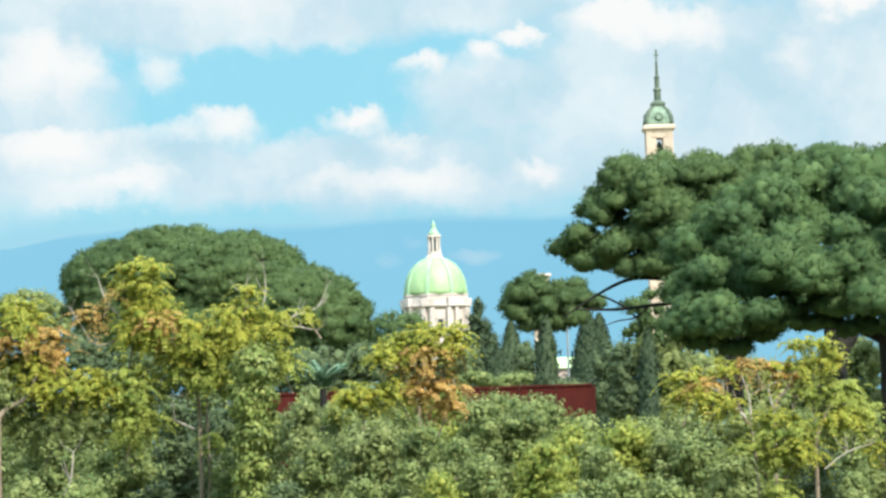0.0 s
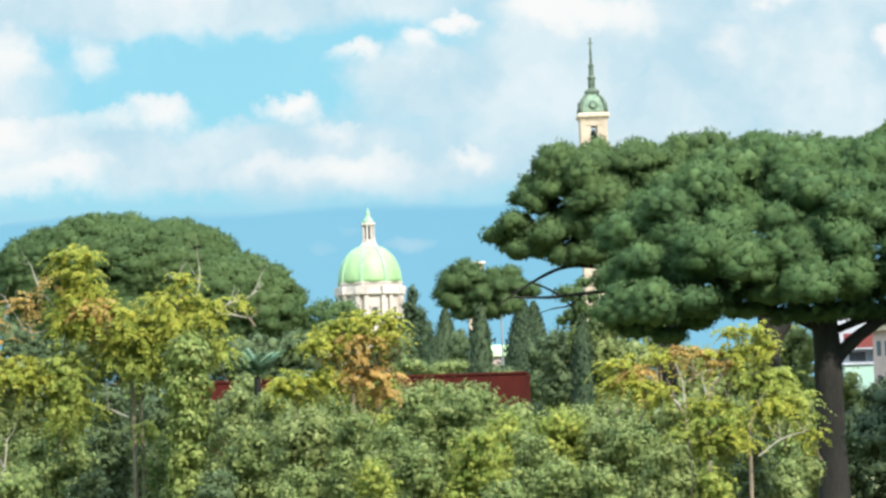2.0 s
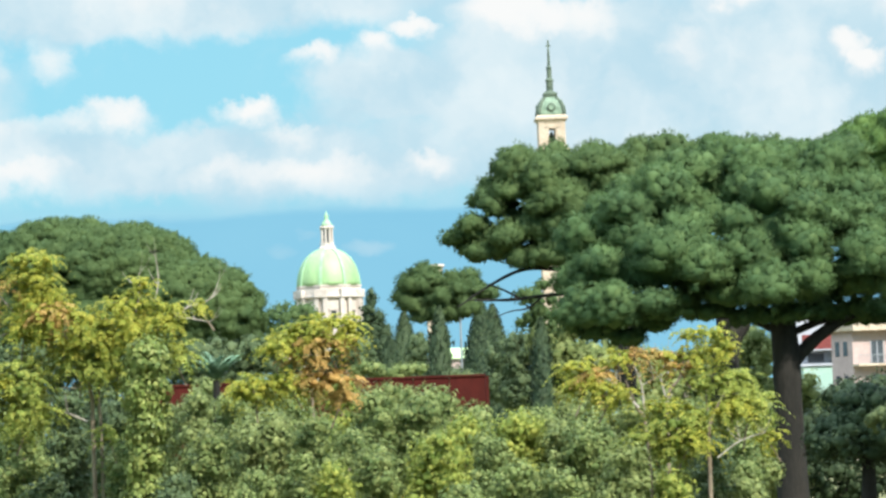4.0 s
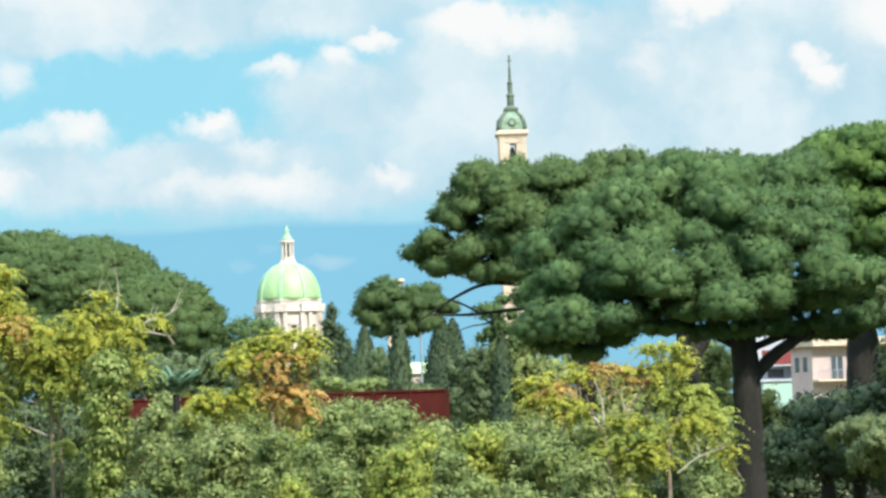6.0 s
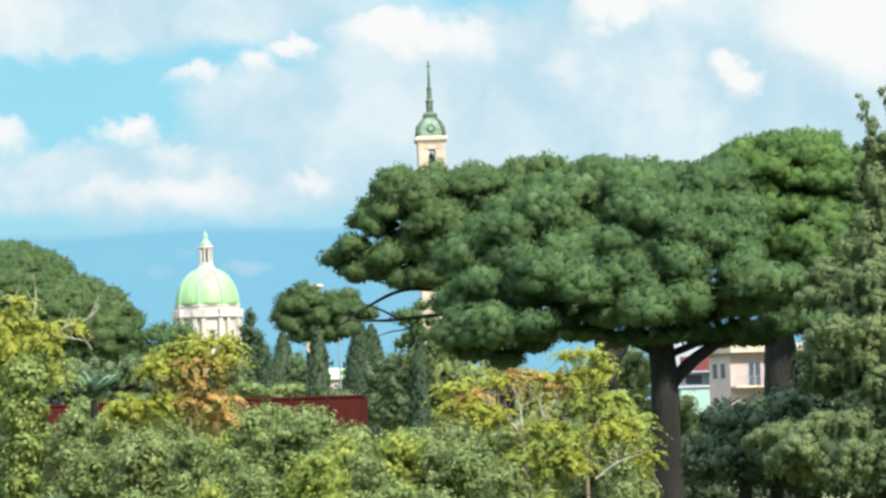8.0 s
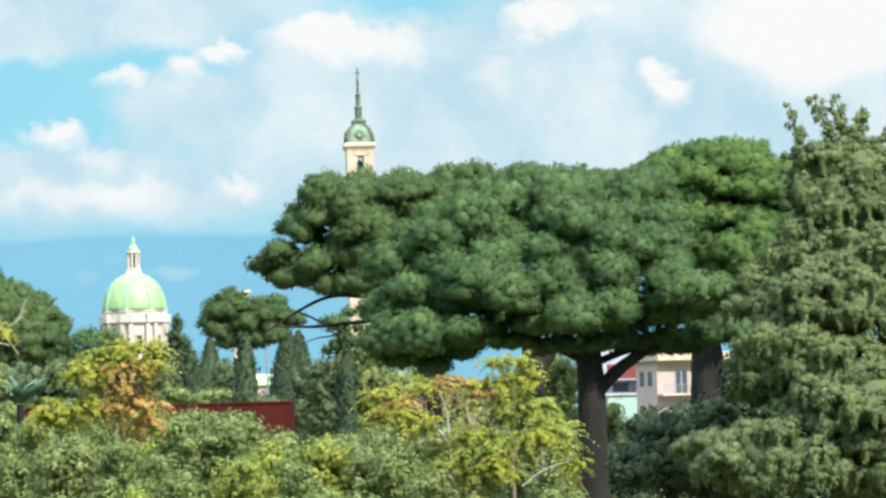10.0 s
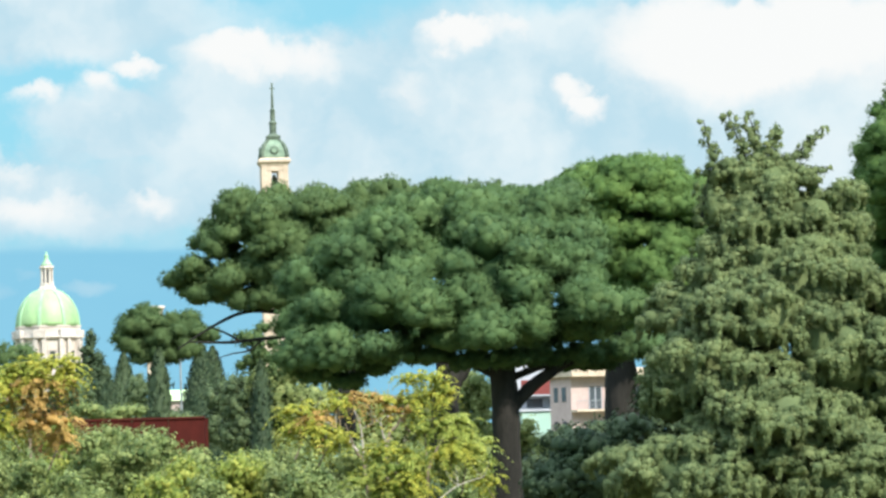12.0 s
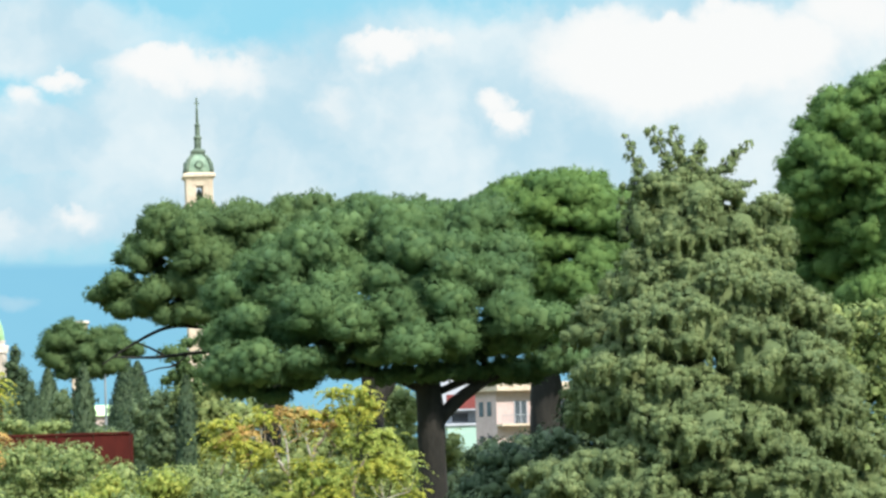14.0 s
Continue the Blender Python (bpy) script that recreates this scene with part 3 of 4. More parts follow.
# weeping conifer with a broken, many-tipped head
def conifer(base, pads, form, leaders, seed, label):
    """Flat pads of sprays on layered boughs, with strands that hang from their rims."""
    rng = np.random.default_rng(seed)
    tree = thing("cedar_tree", base, label, "tree")
    lobes = [lobes_on(pads, 0.2, 0.36, rng, -0.5, (0.6, 0.9))]
    for b in pads:
        for k in range(9):
            a = rng.uniform(math.pi * 0.95, math.pi * 2.05)
            reach, r = rng.uniform(0.6, 1.15), rng.uniform(0.1, 0.2)
            x, y, z = b[0] + reach * b[3] * math.cos(a), b[1] + reach * b[4] * math.sin(a), b[2] - 0.1 * b[5]
            for j in range(rng.integers(2, 7)):
                lobes.append(np.array([[x + rng.normal(0, 0.025), y, z - 0.1 * j, r * (1 - 0.09 * j), r * (1 - 0.09 * j), 0.13]]))
    for pts in leaders:
        for s in np.linspace(0.1, 1, 12):
            q = pts[0].lerp(pts[1], s * 2) if s < 0.5 else pts[1].lerp(pts[2], s * 2 - 1)
            w = 0.36 - 0.2 * s
            for j in range(3):
                lobes.append(np.array([[q.x + rng.normal(0, 0.8 * w), q.y + rng.normal(0, 0.1), q.z - rng.uniform(0, 0.12), w * rng.uniform(0.4, 0.9), w * 0.7, w * rng.uniform(0.4, 0.8)]]))
    lobes = np.concatenate(lobes)
    p, n = shell(lobes, 120, rng, -1, (0.6, 1.15))
    n = unit(0.5 * n + 0.5 * outward(p, pads) + [0, 0, 0.1])
    leaves = leaf_quads(p, n, 0.13, 0.048, rng, 0.55, 0.4, 0.22)
    inner = form.copy()
    inner[:, 3:] *= 0.78
    mesh_part("crown", crown_mesh("crown", base, CEDAR, leaves, kernels(lobes, rng, 0.75, pads, 0.4), kernels(inner, rng, 0.98, form), cores(inner, rng, 0.95)), tree)
    return tree, rng


D = 105
FORM = boughs_at([(2060, 262, 72, 56, 0), (2015, 250, 44, 52, 0), (1965, 300, 36, 60, 0), (2186, 290, 40, 46, 0), (2050, 335, 105, 66, 0), (2130, 310, 68, 56, 0), (2180, 355, 58, 56, 0), (1990, 405, 86, 66, 0), (2110, 425, 126, 86, -1), (1930, 485, 86, 62, 0), (2050, 500, 136, 86, -2), (2220, 455, 86, 66, 0),
                  (2180, 560, 146, 96, -2), (1980, 590, 136, 86, -2), (1862, 500, 46, 30, 0), (1890, 650, 66, 56, -1), (2080, 680, 166, 86, -3), (2250, 660, 116, 86, -1), (1830, 770, 86, 56, -1), (1950, 775, 176, 86, -3), (2200, 790, 176, 96, -3), (2290, 490, 56, 46, 0),
                  (2320, 590, 56, 56, 0), (2345, 710, 66, 66, 0), (2375, 820, 76, 66, 0)], D, 1.0)
LEADERS = [path(D, *tip) for tip in (((2030, 250), (2005, 185), (1980, 128)), ((2045, 240), (2036, 175), (2016, 126)), ((2070, 240), (2110, 200), (2156, 152)), ((1975, 310), (1955, 220), (1938, 142)),
                                     ((2080, 260), (2120, 232), (2164, 224)), ((2060, 230), (2062, 190), (2072, 150)), ((1935, 330), (1945, 260), (1962, 182)))]
cedar, rng = conifer(foot(2070, D), heads(FORM, 0.62, 0.92, 7, 0.78, -0.6), FORM, LEADERS, 21, "broad weeping conifer with drooping sprays and ragged top")
limb("trunk", [foot(2070, D), sight(2060, 500, D), sight(2040, 220, D)], [0.45, 0.3, 0.08], BARK, cedar, rng)
for tip in LEADERS:
    limb("leader", tip, [0.05, 0.03, 0.01], BARK, cedar, rng, 6)

# cypresses, and two ivied trunks built in the same form
def cypress(u, v, half, seed, away, mat=CYPRESS_AND_SHADE, label="narrow dark green cypress or cypress-shaped ivied trunk, pointed top"):
    """A dense spindle of upright sprays, with furrows between its plumes."""
    rng = np.random.default_rng(seed)
    base, top = foot(u, away), sight(u, v, away)
    w, tall = half * away / FOCAL, top.z
    tree = thing("cypress", base, label, "tree", "cypresses")
    plumes = rng.uniform(0, 6.28, 5)

    def radius(h, a):
        r = w * np.minimum(1.0, (np.maximum(1.005 - h, 0) * tall / (3.2 * w)) ** 0.72)
        bump = sum(np.sin(a * (k + 2) + h * (9 + 5 * k) + plumes[k]) for k in range(5)) / 5
        return r * (1 + 0.34 * bump)

    m = int(2 * math.pi * w * tall * 55)
    h, a = rng.uniform(0.03, 1, m) ** 0.9, rng.uniform(0, 6.283, m)
    r = radius(h, a) * rng.uniform(0.86, 1.16, m)
    lean = np.array([[top.x - base.x, 0, 0]])
    p = np.c_[r * np.cos(a), r * np.sin(a), h * tall] + lean * h[:, None] + np.array(base)
    n = unit(np.c_[np.cos(a), np.sin(a), np.full(m, 0.25)])
    f = unit(n + rng.normal(0, 0.4, (m, 3)))
    up = unit(np.c_[0.35 * np.cos(a), 0.35 * np.sin(a), np.ones(m)] + rng.normal(0, 0.25, (m, 3)))
    side = facing(unit(np.cross(up, f)) * 0.045, up, n)
    L = rng.uniform(0.16, 0.34, (m, 1))
    lv = np.stack([p - up * L / 2, p + side, p + up * L / 2, p - side], 1).reshape(-1, 3)
    hh, aa = np.meshgrid(np.linspace(0.02, 0.985, 30), np.arange(16) * 2 * math.pi / 16, indexing="ij")
    rr = radius(hh.ravel(), aa.ravel()) * 0.87
    cv = np.c_[rr * np.cos(aa.ravel()), rr * np.sin(aa.ravel()), hh.ravel() * tall] + lean * hh.ravel()[:, None] + np.array(base)
    cf = np.array([(i * 16 + k, i * 16 + (k + 1) % 16, (i + 1) * 16 + (k + 1) % 16, (i + 1) * 16 + k) for i in range(29) for k in range(16)])
    cn = unit(np.c_[np.cos(aa.ravel()), np.sin(aa.ravel()), np.full(len(cv), 0.2)])
    soft = np.repeat(unit(n + rng.normal(0, 0.6, (m, 3))), 4, 0)
    mesh_part("crown", crown_mesh("crown", base, mat, (lv, np.arange(4 * m).reshape(m, 4), soft), (cv, cf, cn)), tree)
    limb("trunk", [base, base.lerp(top, 0.1), base.lerp(top, 0.5)], [0.25, 0.2, 0.05], BARK, tree, rng)


# the spindles at 965 and 1146 stand in for ivied trunks
for u, v, half, seed, away in ((904, 566, 22, 32, 260), (1040, 550, 38, 33, 200), (1060, 556, 32, 34, 205), (878, 612, 32, 35, 240), (965, 560, 19, 36, 148), (930, 606, 18, 37, 262), (1146, 580, 19, 38, 148), (1072, 640, 30, 39, 196)):
    cypress(u, v, half, seed, away)

# middle distance trees
MIDDLE = [
    ("conifer", 250, [(846, 545, 11, 20, 0), (842, 566, 18, 18, 0), (852, 580, 22, 18, 0), (838, 600, 26, 22, 0), (862, 604, 24, 22, 0), (848, 625, 36, 24, 0), (830, 650, 30, 26, 0), (866, 648, 32, 28, 0), (850, 685, 46, 40, 0)], CYPRESS_AND_SHADE, "dark cone-shaped conifer with a ragged outline", 57),
    # added to fill the shadow under the canopy, shade in its leaf colour
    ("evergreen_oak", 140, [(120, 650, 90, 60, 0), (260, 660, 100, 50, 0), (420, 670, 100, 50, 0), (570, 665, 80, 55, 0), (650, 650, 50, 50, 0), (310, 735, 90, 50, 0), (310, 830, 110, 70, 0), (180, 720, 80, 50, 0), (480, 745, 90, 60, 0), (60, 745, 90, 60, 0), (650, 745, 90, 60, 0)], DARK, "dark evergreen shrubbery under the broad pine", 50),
    ("evergreen_oak", 165, [(1225, 650, 46, 40, 0), (1265, 645, 46, 36, 0), (1330, 665, 60, 36, 0), (1450, 660, 70, 36, 0), (1500, 625, 40, 36, 0), (1400, 720, 90, 46, 0), (1300, 715, 80, 50, 0), (1370, 700, 60, 34, 0), (1470, 715, 80, 56, 0), (1540, 640, 40, 30, 0)], OLIVE, "grey-green scrub in the shade of the pines", 51),
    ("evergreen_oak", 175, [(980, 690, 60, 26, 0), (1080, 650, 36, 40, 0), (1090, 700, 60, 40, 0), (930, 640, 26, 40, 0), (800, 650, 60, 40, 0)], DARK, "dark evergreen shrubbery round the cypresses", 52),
    ("evergreen_oak", 200, [(705, 590, 56, 42, 0), (740, 600, 40, 38, 0), (680, 630, 40, 40, 0), (720, 650, 60, 40, 0)], PINE_FAR, "round dark evergreen oak", 41),
    ("evergreen_oak", 230, [(50, 545, 56, 36, 0), (90, 570, 40, 50, 0), (20, 560, 40, 40, 0)], OLIVE, "hazy grey-green tree behind the pine", 42),
    ("shrub", 170, [(840, 672, 36, 18, 0), (930, 672, 56, 14, 0), (890, 680, 40, 18, 0), (1000, 690, 50, 12, 0)], LAUREL, "low clipped green shrub behind the rusty wall", 43),
    ("evergreen_oak", 160, [(1110, 650, 40, 50, 0), (1120, 710, 50, 50, 0), (1145, 640, 24, 70, 0)], DARK, "dark ivied trunk and leaves beside the cypresses", 44),
    ("olive_tree", 150, [(1150, 625, 34, 34, 0), (1195, 605, 30, 28, 0), (1185, 670, 45, 55, 0), (1230, 670, 50, 50, 0), (1190, 730, 60, 40, 0), (1180, 620, 25, 30, 0)], OLIVE, "grey-green olive tree, loose crown", 45),
    ("olive_tree", 145, [(1525, 640, 44, 44, 0), (1520, 690, 46, 50, 0), (1500, 730, 50, 60, 0), (1550, 740, 46, 60, 0), (1640, 760, 40, 60, 0), (1620, 710, 25, 40, 0)], OLIVE, "grey-green tree behind the pine trunk", 46),
    ("evergreen_oak", 150, [(1120, 540, 22, 26, 0), (1118, 585, 26, 20, 0), (1140, 560, 16, 40, 0), (1152, 575, 16, 22, 0), (1166, 600, 24, 22, 0), (1150, 520, 14, 14, 0), (1166, 548, 14, 14, 0), (1150, 630, 26, 22, 0), (1168, 574, 16, 14, 0), (1175, 645, 28, 36, 0), (1162, 680, 34, 30, 0)], PINE_FAR, "sparse dark tree before the bell tower", 47),
    # cypress leaves on this undergrowth put the shade into its colour
    ("evergreen_oak", 110, [(1720, 740, 60, 50, 0), (1690, 800, 80, 60, 0), (1770, 790, 80, 60, 0)], CYPRESS_AND_SHADE, "dark green undergrowth below the conifer", 48),
    ("laurel_shrub", 127, [(1535, 785, 56, 60, 0), (1560, 865, 70, 60, 0), (1510, 850, 60, 60, 0)], OLIVE, "dusty green shrub behind the pine trunk", 54),
    # these two shrubs take the dark cypress leaves as painted shade
    ("laurel_shrub", 128, [(1645, 795, 56, 56, 0), (1690, 722, 46, 34, 0), (1745, 715, 46, 36, 0), (1650, 870, 80, 60, 0), (1720, 860, 80, 60, 0)], CYPRESS_AND_SHADE, "shrub with the pine's shade in its dark leaf colour", 55),
    ("laurel_shrub", 112, [(1765, 745, 60, 50, 0), (1805, 705, 50, 40, 0), (1780, 800, 80, 60, 0)], CYPRESS_AND_SHADE, "dark shrub at the foot of a pine", 56),
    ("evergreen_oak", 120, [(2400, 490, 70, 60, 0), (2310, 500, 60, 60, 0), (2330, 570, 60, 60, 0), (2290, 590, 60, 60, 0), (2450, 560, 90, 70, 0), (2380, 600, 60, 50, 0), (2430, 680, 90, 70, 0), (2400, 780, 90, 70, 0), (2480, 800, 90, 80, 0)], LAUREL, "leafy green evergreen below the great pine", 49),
    # shade behind the conifer, again put in through the leaf colour
    ("evergreen_oak", 118, [(1800, 800, 90, 60, 0), (1860, 712, 60, 50, 0), (1925, 705, 60, 60, 0), (1870, 660, 40, 36, 0), (1852, 610, 34, 36, 0), (1846, 650, 34, 44, 0), (2250, 715, 100, 60, 0), (2120, 735, 100, 60, 0), (2000, 735, 100, 60, 0), (1900, 830, 100, 60, 0), (2050, 840, 120, 60, 0), (2200, 840, 120, 60, 0)], CYPRESS_AND_SHADE, "dark undergrowth behind the conifer", 53),
]
for name, away, b, mat, label, seed in MIDDLE:
    u = sum(r[0] for r in b) / len(b)
    leafy(name, foot(u, away), boughs_at(b, away), seed, label, mat, 0.36, 0.6, 26, 0.17, 0.09, 0.2, trunk=[upright(u, max(r[1] for r in b), away, 0.3, 0.2, 0)], bark=BARK, solid=0.58)

# near thicket: bay laurels and other bushes, each a heap of rounded clumps
def bush(u, v, half, tall, away, seed, mat, label, leaf=0.1):
    """A bush whose top shows at v, half wide; tall is how far its leafy front runs down."""
    rng = np.random.default_rng(seed)
    rows = [(u, v + 0.55 * tall, 0.8 * half, 0.5 * tall, 0.5), (u, v + 1.3 * tall, 0.95 * half, 0.6 * tall, 0.3)]
    n = max(6, int(half * tall / 620))
    for k in range(n):
        s = (k + 0.5) / n
        x = rng.uniform(-1, 1)
        y = s * 1.25 * tall
        r = rng.uniform(0.26, 0.4) * min(half, 90) + 4
        edge = half * min(1.0, 0.35 + 0.9 * s)
        rows.append((u + x * (edge - 0.6 * r), v + y + 0.7 * r + 0.22 * tall * x * x, r * rng.uniform(0.95, 1.25), r * rng.uniform(0.75, 1.0), -rng.uniform(0.2, 1.0)))
    tuft = 0.2 + 0.002 * (away - 66)
    leafy("bush", foot(u, away), boughs_at(rows, away), seed, label, mat, tuft, 1.85 * tuft, 104 - 1.3 * (away - 60), leaf * away / 70, 0.6 * leaf * away / 70, 0.1, "thicket bushes", "bush",
          trunk=[upright(u, v + 0.8 * tall, away, 0.1, 0.05, 0)])


BAY = (LAUREL, "dense bay laurel bush with small green leaves")
DUSTY = (OLIVE, "grey-green bush with dusty leaves")
FRESH = (LIME, "lime-green bush with fresh yellowish leaves")
# bushes set in the thicket's dark gaps, with the shade in their colour
SHADY = (DARK, "added dark green bush, leaves darkened for a shaded hollow")
THICKET = [
    # a far row along the wall
    (30, 720, 80, 110, 112, BAY), (150, 716, 80, 110, 110, BAY), (555, 676, 46, 90, 100, DUSTY), (640, 670, 60, 90, 96, DUSTY), (720, 668, 60, 90, 98, BAY), (880, 690, 60, 80, 92, BAY), (960, 694, 60, 80, 94, BAY),
    (795, 676, 46, 80, 95, FRESH), (1030, 726, 60, 80, 92, BAY), (1130, 736, 70, 80, 94, BAY), (1220, 712, 80, 90, 104, DUSTY), (1330, 712, 90, 100, 104, DUSTY), (1420, 716, 80, 100, 106, BAY), (1500, 730, 70, 100, 106, DUSTY),
    # the middle of the thicket
    (535, 698, 62, 150, 82, DUSTY), (665, 732, 100, 150, 80, DUSTY), (600, 704, 50, 90, 86, BAY), (850, 694, 58, 130, 84, BAY), (930, 692, 64, 120, 85, BAY), (745, 728, 50, 110, 73, BAY), (805, 756, 48, 110, 76, BAY), (360, 690, 70, 200, 118, SHADY), (765, 752, 44, 110, 78, FRESH), (1010, 742, 56, 120, 80, FRESH),
    (1105, 736, 78, 140, 80, FRESH), (1060, 770, 50, 110, 78, BAY), (1235, 742, 72, 150, 78, BAY), (1180, 752, 50, 120, 79, DUSTY), (700, 700, 46, 80, 87, BAY), (1345, 790, 60, 120, 79, BAY), (1420, 800, 66, 120, 80, SHADY), (1500, 790, 60, 130, 80, BAY),
    (90, 742, 84, 150, 80, BAY), (190, 768, 60, 140, 78, BAY), (-30, 730, 70, 160, 82, BAY), (235, 706, 54, 130, 76, BAY), (310, 690, 60, 240, 92, SHADY), (400, 700, 60, 240, 90, SHADY), (480, 720, 40, 160, 84, BAY),
    # the nearest ones
    (965, 776, 76, 130, 70, FRESH), (1295, 796, 66, 120, 69, DUSTY), (560, 770, 76, 140, 71, BAY), (850, 790, 64, 120, 70, BAY), (780, 830, 56, 100, 68, FRESH), (640, 836, 56, 100, 67, BAY), (720, 808, 56, 120, 69, BAY), (1100, 822, 70, 110, 68, BAY), (1180, 830, 56, 100, 67, BAY),
    (410, 790, 56, 120, 70, BAY), (50, 838, 60, 90, 66, DUSTY), (150, 836, 60, 90, 67, BAY), (280, 850, 60, 90, 72, SHADY), (1380, 846, 50, 90, 69, FRESH), (1450, 776, 44, 130, 72, SHADY), (500, 846, 50, 90, 66, SHADY), (1010, 862, 60, 80, 65, BAY), (1510, 850, 56, 90, 72, DUSTY),
]
for k, (u, v, half, tall, away, (mat, label)) in enumerate(THICKET):
    bush(u, v, half, tall, away, 100 + k, mat, label)

# yellowing trees with feathered, hanging leaves
def feather_tree(base, crowns, seed, label, trunks, twigs=(), away=70):
    rng = np.random.default_rng(seed)
    tree = thing("young_tree", base, label, "tree", "yellowing trees")
    for mat, rows in crowns:
        boughs = boughs_at(rows, away)
        boughs[:, 3:] *= 1.08
        lobes = lobes_on(boughs, 0.2, 0.3, rng, -0.75)
        p, n = shell(lobes, 50, rng, -0.7, (0.2, 1.0))
        n = unit(0.6 * n + 0.5 * outward(p, boughs))
        mesh_part("crown", crown_mesh("crown", base, mat, frond_quads(p, n, rng, 0.36, 6, 0.13, 0.05), kernels(lobes, rng, 0.5)), tree)
        # a branch reaches into every bough
        for b in boughs:
            low = Vector(b[:3]) + Vector((rng.uniform(-0.3, 0.3), 0, -b[5] - 0.35))
            limb("branch", [low, Vector(b[:3]) + Vector((0, 0, -b[5] * 0.3)), Vector(b[:3]) + Vector((rng.uniform(-0.2, 0.2), 0, b[5] * 0.8))], [0.02, 0.014, 0.006], PALE_BARK, tree, rng, 5)
    for pts, rad in trunks:
        limb("trunk", [Vector(q) + Vector((0, 0.5, 0)) for q in pts], [0.6 * r for r in rad], PALE_BARK, tree, rng, 8)
    for pts, rad in twigs:
        limb("twig", pts, [0.95 * r for r in rad], GREY_BARK, tree, rng, 5)
        for q, r in zip(pts[1:], rad[1:]):
            for k in range(2):
                way_out = Vector((rng.uniform(-1, 1), rng.uniform(-0.3, 0.3), rng.uniform(0.2, 1))).normalized()
                limb("twig", [q, q + 0.2 * way_out, q + 0.36 * way_out + Vector((0, 0, 0.08))], [0.6 * r, 0.4 * r, 0.2 * r], GREY_BARK, tree, rng, 4)
    return tree


D = 70
feather_tree(foot(362, D), [(YELLOW, [(250, 480, 44, 20, 0), (258, 516, 40, 24, 0), (265, 556, 54, 30, 0), (300, 592, 66, 34, 0), (235, 592, 30, 30, 0), (345, 622, 56, 34, 0)]), (ORANGE, [(285, 570, 34, 14, -0.4), (200, 520, 14, 12, 0), (160, 560, 24, 16, 0)]),
                            (LIME, [(235, 690, 40, 50, 0), (240, 750, 46, 36, 0), (385, 790, 16, 24, 0), (330, 660, 46, 26, 0)])], 61, "slender tree with yellowing feathered leaves",
             [([foot(352, D), sight(352, 800, D), sight(345, 700, D), sight(300, 600, D)], [0.09, 0.08, 0.07, 0.03]), ([foot(368, D), sight(367, 800, D), sight(362, 720, D), sight(370, 640, D)], [0.08, 0.065, 0.05, 0.03])],
             [(path(D, (220, 570), (190, 535), (172, 490)), [0.025, 0.018, 0.008]), (path(D, (215, 600), (170, 610), (140, 570), (125, 545)), [0.025, 0.02, 0.014, 0.006]), (path(D, (345, 760), (310, 745), (275, 735)), [0.03, 0.025, 0.01]),
              (path(D, (300, 700), (330, 700), (350, 690)), [0.02, 0.02, 0.02])])
D = 71
feather_tree(foot(420, D), [(YELLOW, [(438, 520, 18, 16, 0), (425, 560, 46, 22, 0), (470, 585, 42, 26, 0), (405, 600, 60, 34, 0), (500, 560, 16, 12, 0), (545, 560, 14, 10, 0)]), (LIME, [(430, 630, 50, 30, 0), (500, 640, 24, 26, 0), (395, 660, 50, 36, 0)])], 62, "yellow-green tree with bare grey twigs",
             [([foot(425, D), sight(425, 760, D), sight(430, 600, D)], [0.1, 0.08, 0.03])],
             [(path(D, (455, 570), (470, 520), (466, 470)), [0.025, 0.018, 0.008]), (path(D, (480, 590), (520, 560), (560, 545), (578, 510)), [0.025, 0.02, 0.014, 0.006]), (path(D, (500, 575), (535, 580), (560, 585)), [0.02, 0.016, 0.008]), (path(D, (450, 560), (430, 520), (440, 495)), [0.02, 0.015, 0.006])])
D = 69
feather_tree(foot(-20, D), [(YELLOW, [(30, 545, 40, 18, 0), (20, 580, 54, 28, 0), (125, 690, 84, 32, 0), (60, 660, 50, 26, 0)]), (ORANGE, [(80, 602, 36, 22, 0), (30, 610, 50, 22, 0), (100, 630, 26, 14, 0)]), (OLIVE, [(40, 660, 60, 40, 0.5), (100, 750, 90, 40, 0.5), (-20, 700, 50, 60, 0)])], 63, "leafy tree, yellow above with russet leaves",
             [([foot(-10, D), sight(-10, 800, D), sight(0, 730, D), sight(40, 705, D), sight(60, 660, D)], [0.13, 0.12, 0.1, 0.07, 0.03])], [(path(D, (110, 880), (125, 850), (130, 800)), [0.03, 0.025, 0.015])])
D = 75
feather_tree(foot(745, D), [(YELLOW, [(772, 592, 52, 16, 0), (722, 608, 34, 20, 0), (682, 635, 30, 26, 0), (805, 612, 26, 18, 0), (640, 708, 50, 24, 0), (700, 690, 40, 20, 0)]), (ORANGE, [(760, 625, 50, 14, 0), (765, 690, 48, 22, 0), (792, 722, 26, 20, 0), (735, 655, 40, 12, 0)])], 64, "small umbrella-shaped tree turning yellow and orange",
             [([foot(745, D), sight(742, 740, D), sight(735, 660, D), sight(745, 620, D)], [0.08, 0.06, 0.05, 0.03])], [(path(D, (738, 670), (700, 650), (680, 640)), [0.03, 0.02, 0.01]), (path(D, (740, 650), (780, 630), (800, 612)), [0.03, 0.02, 0.01])])
D = 72
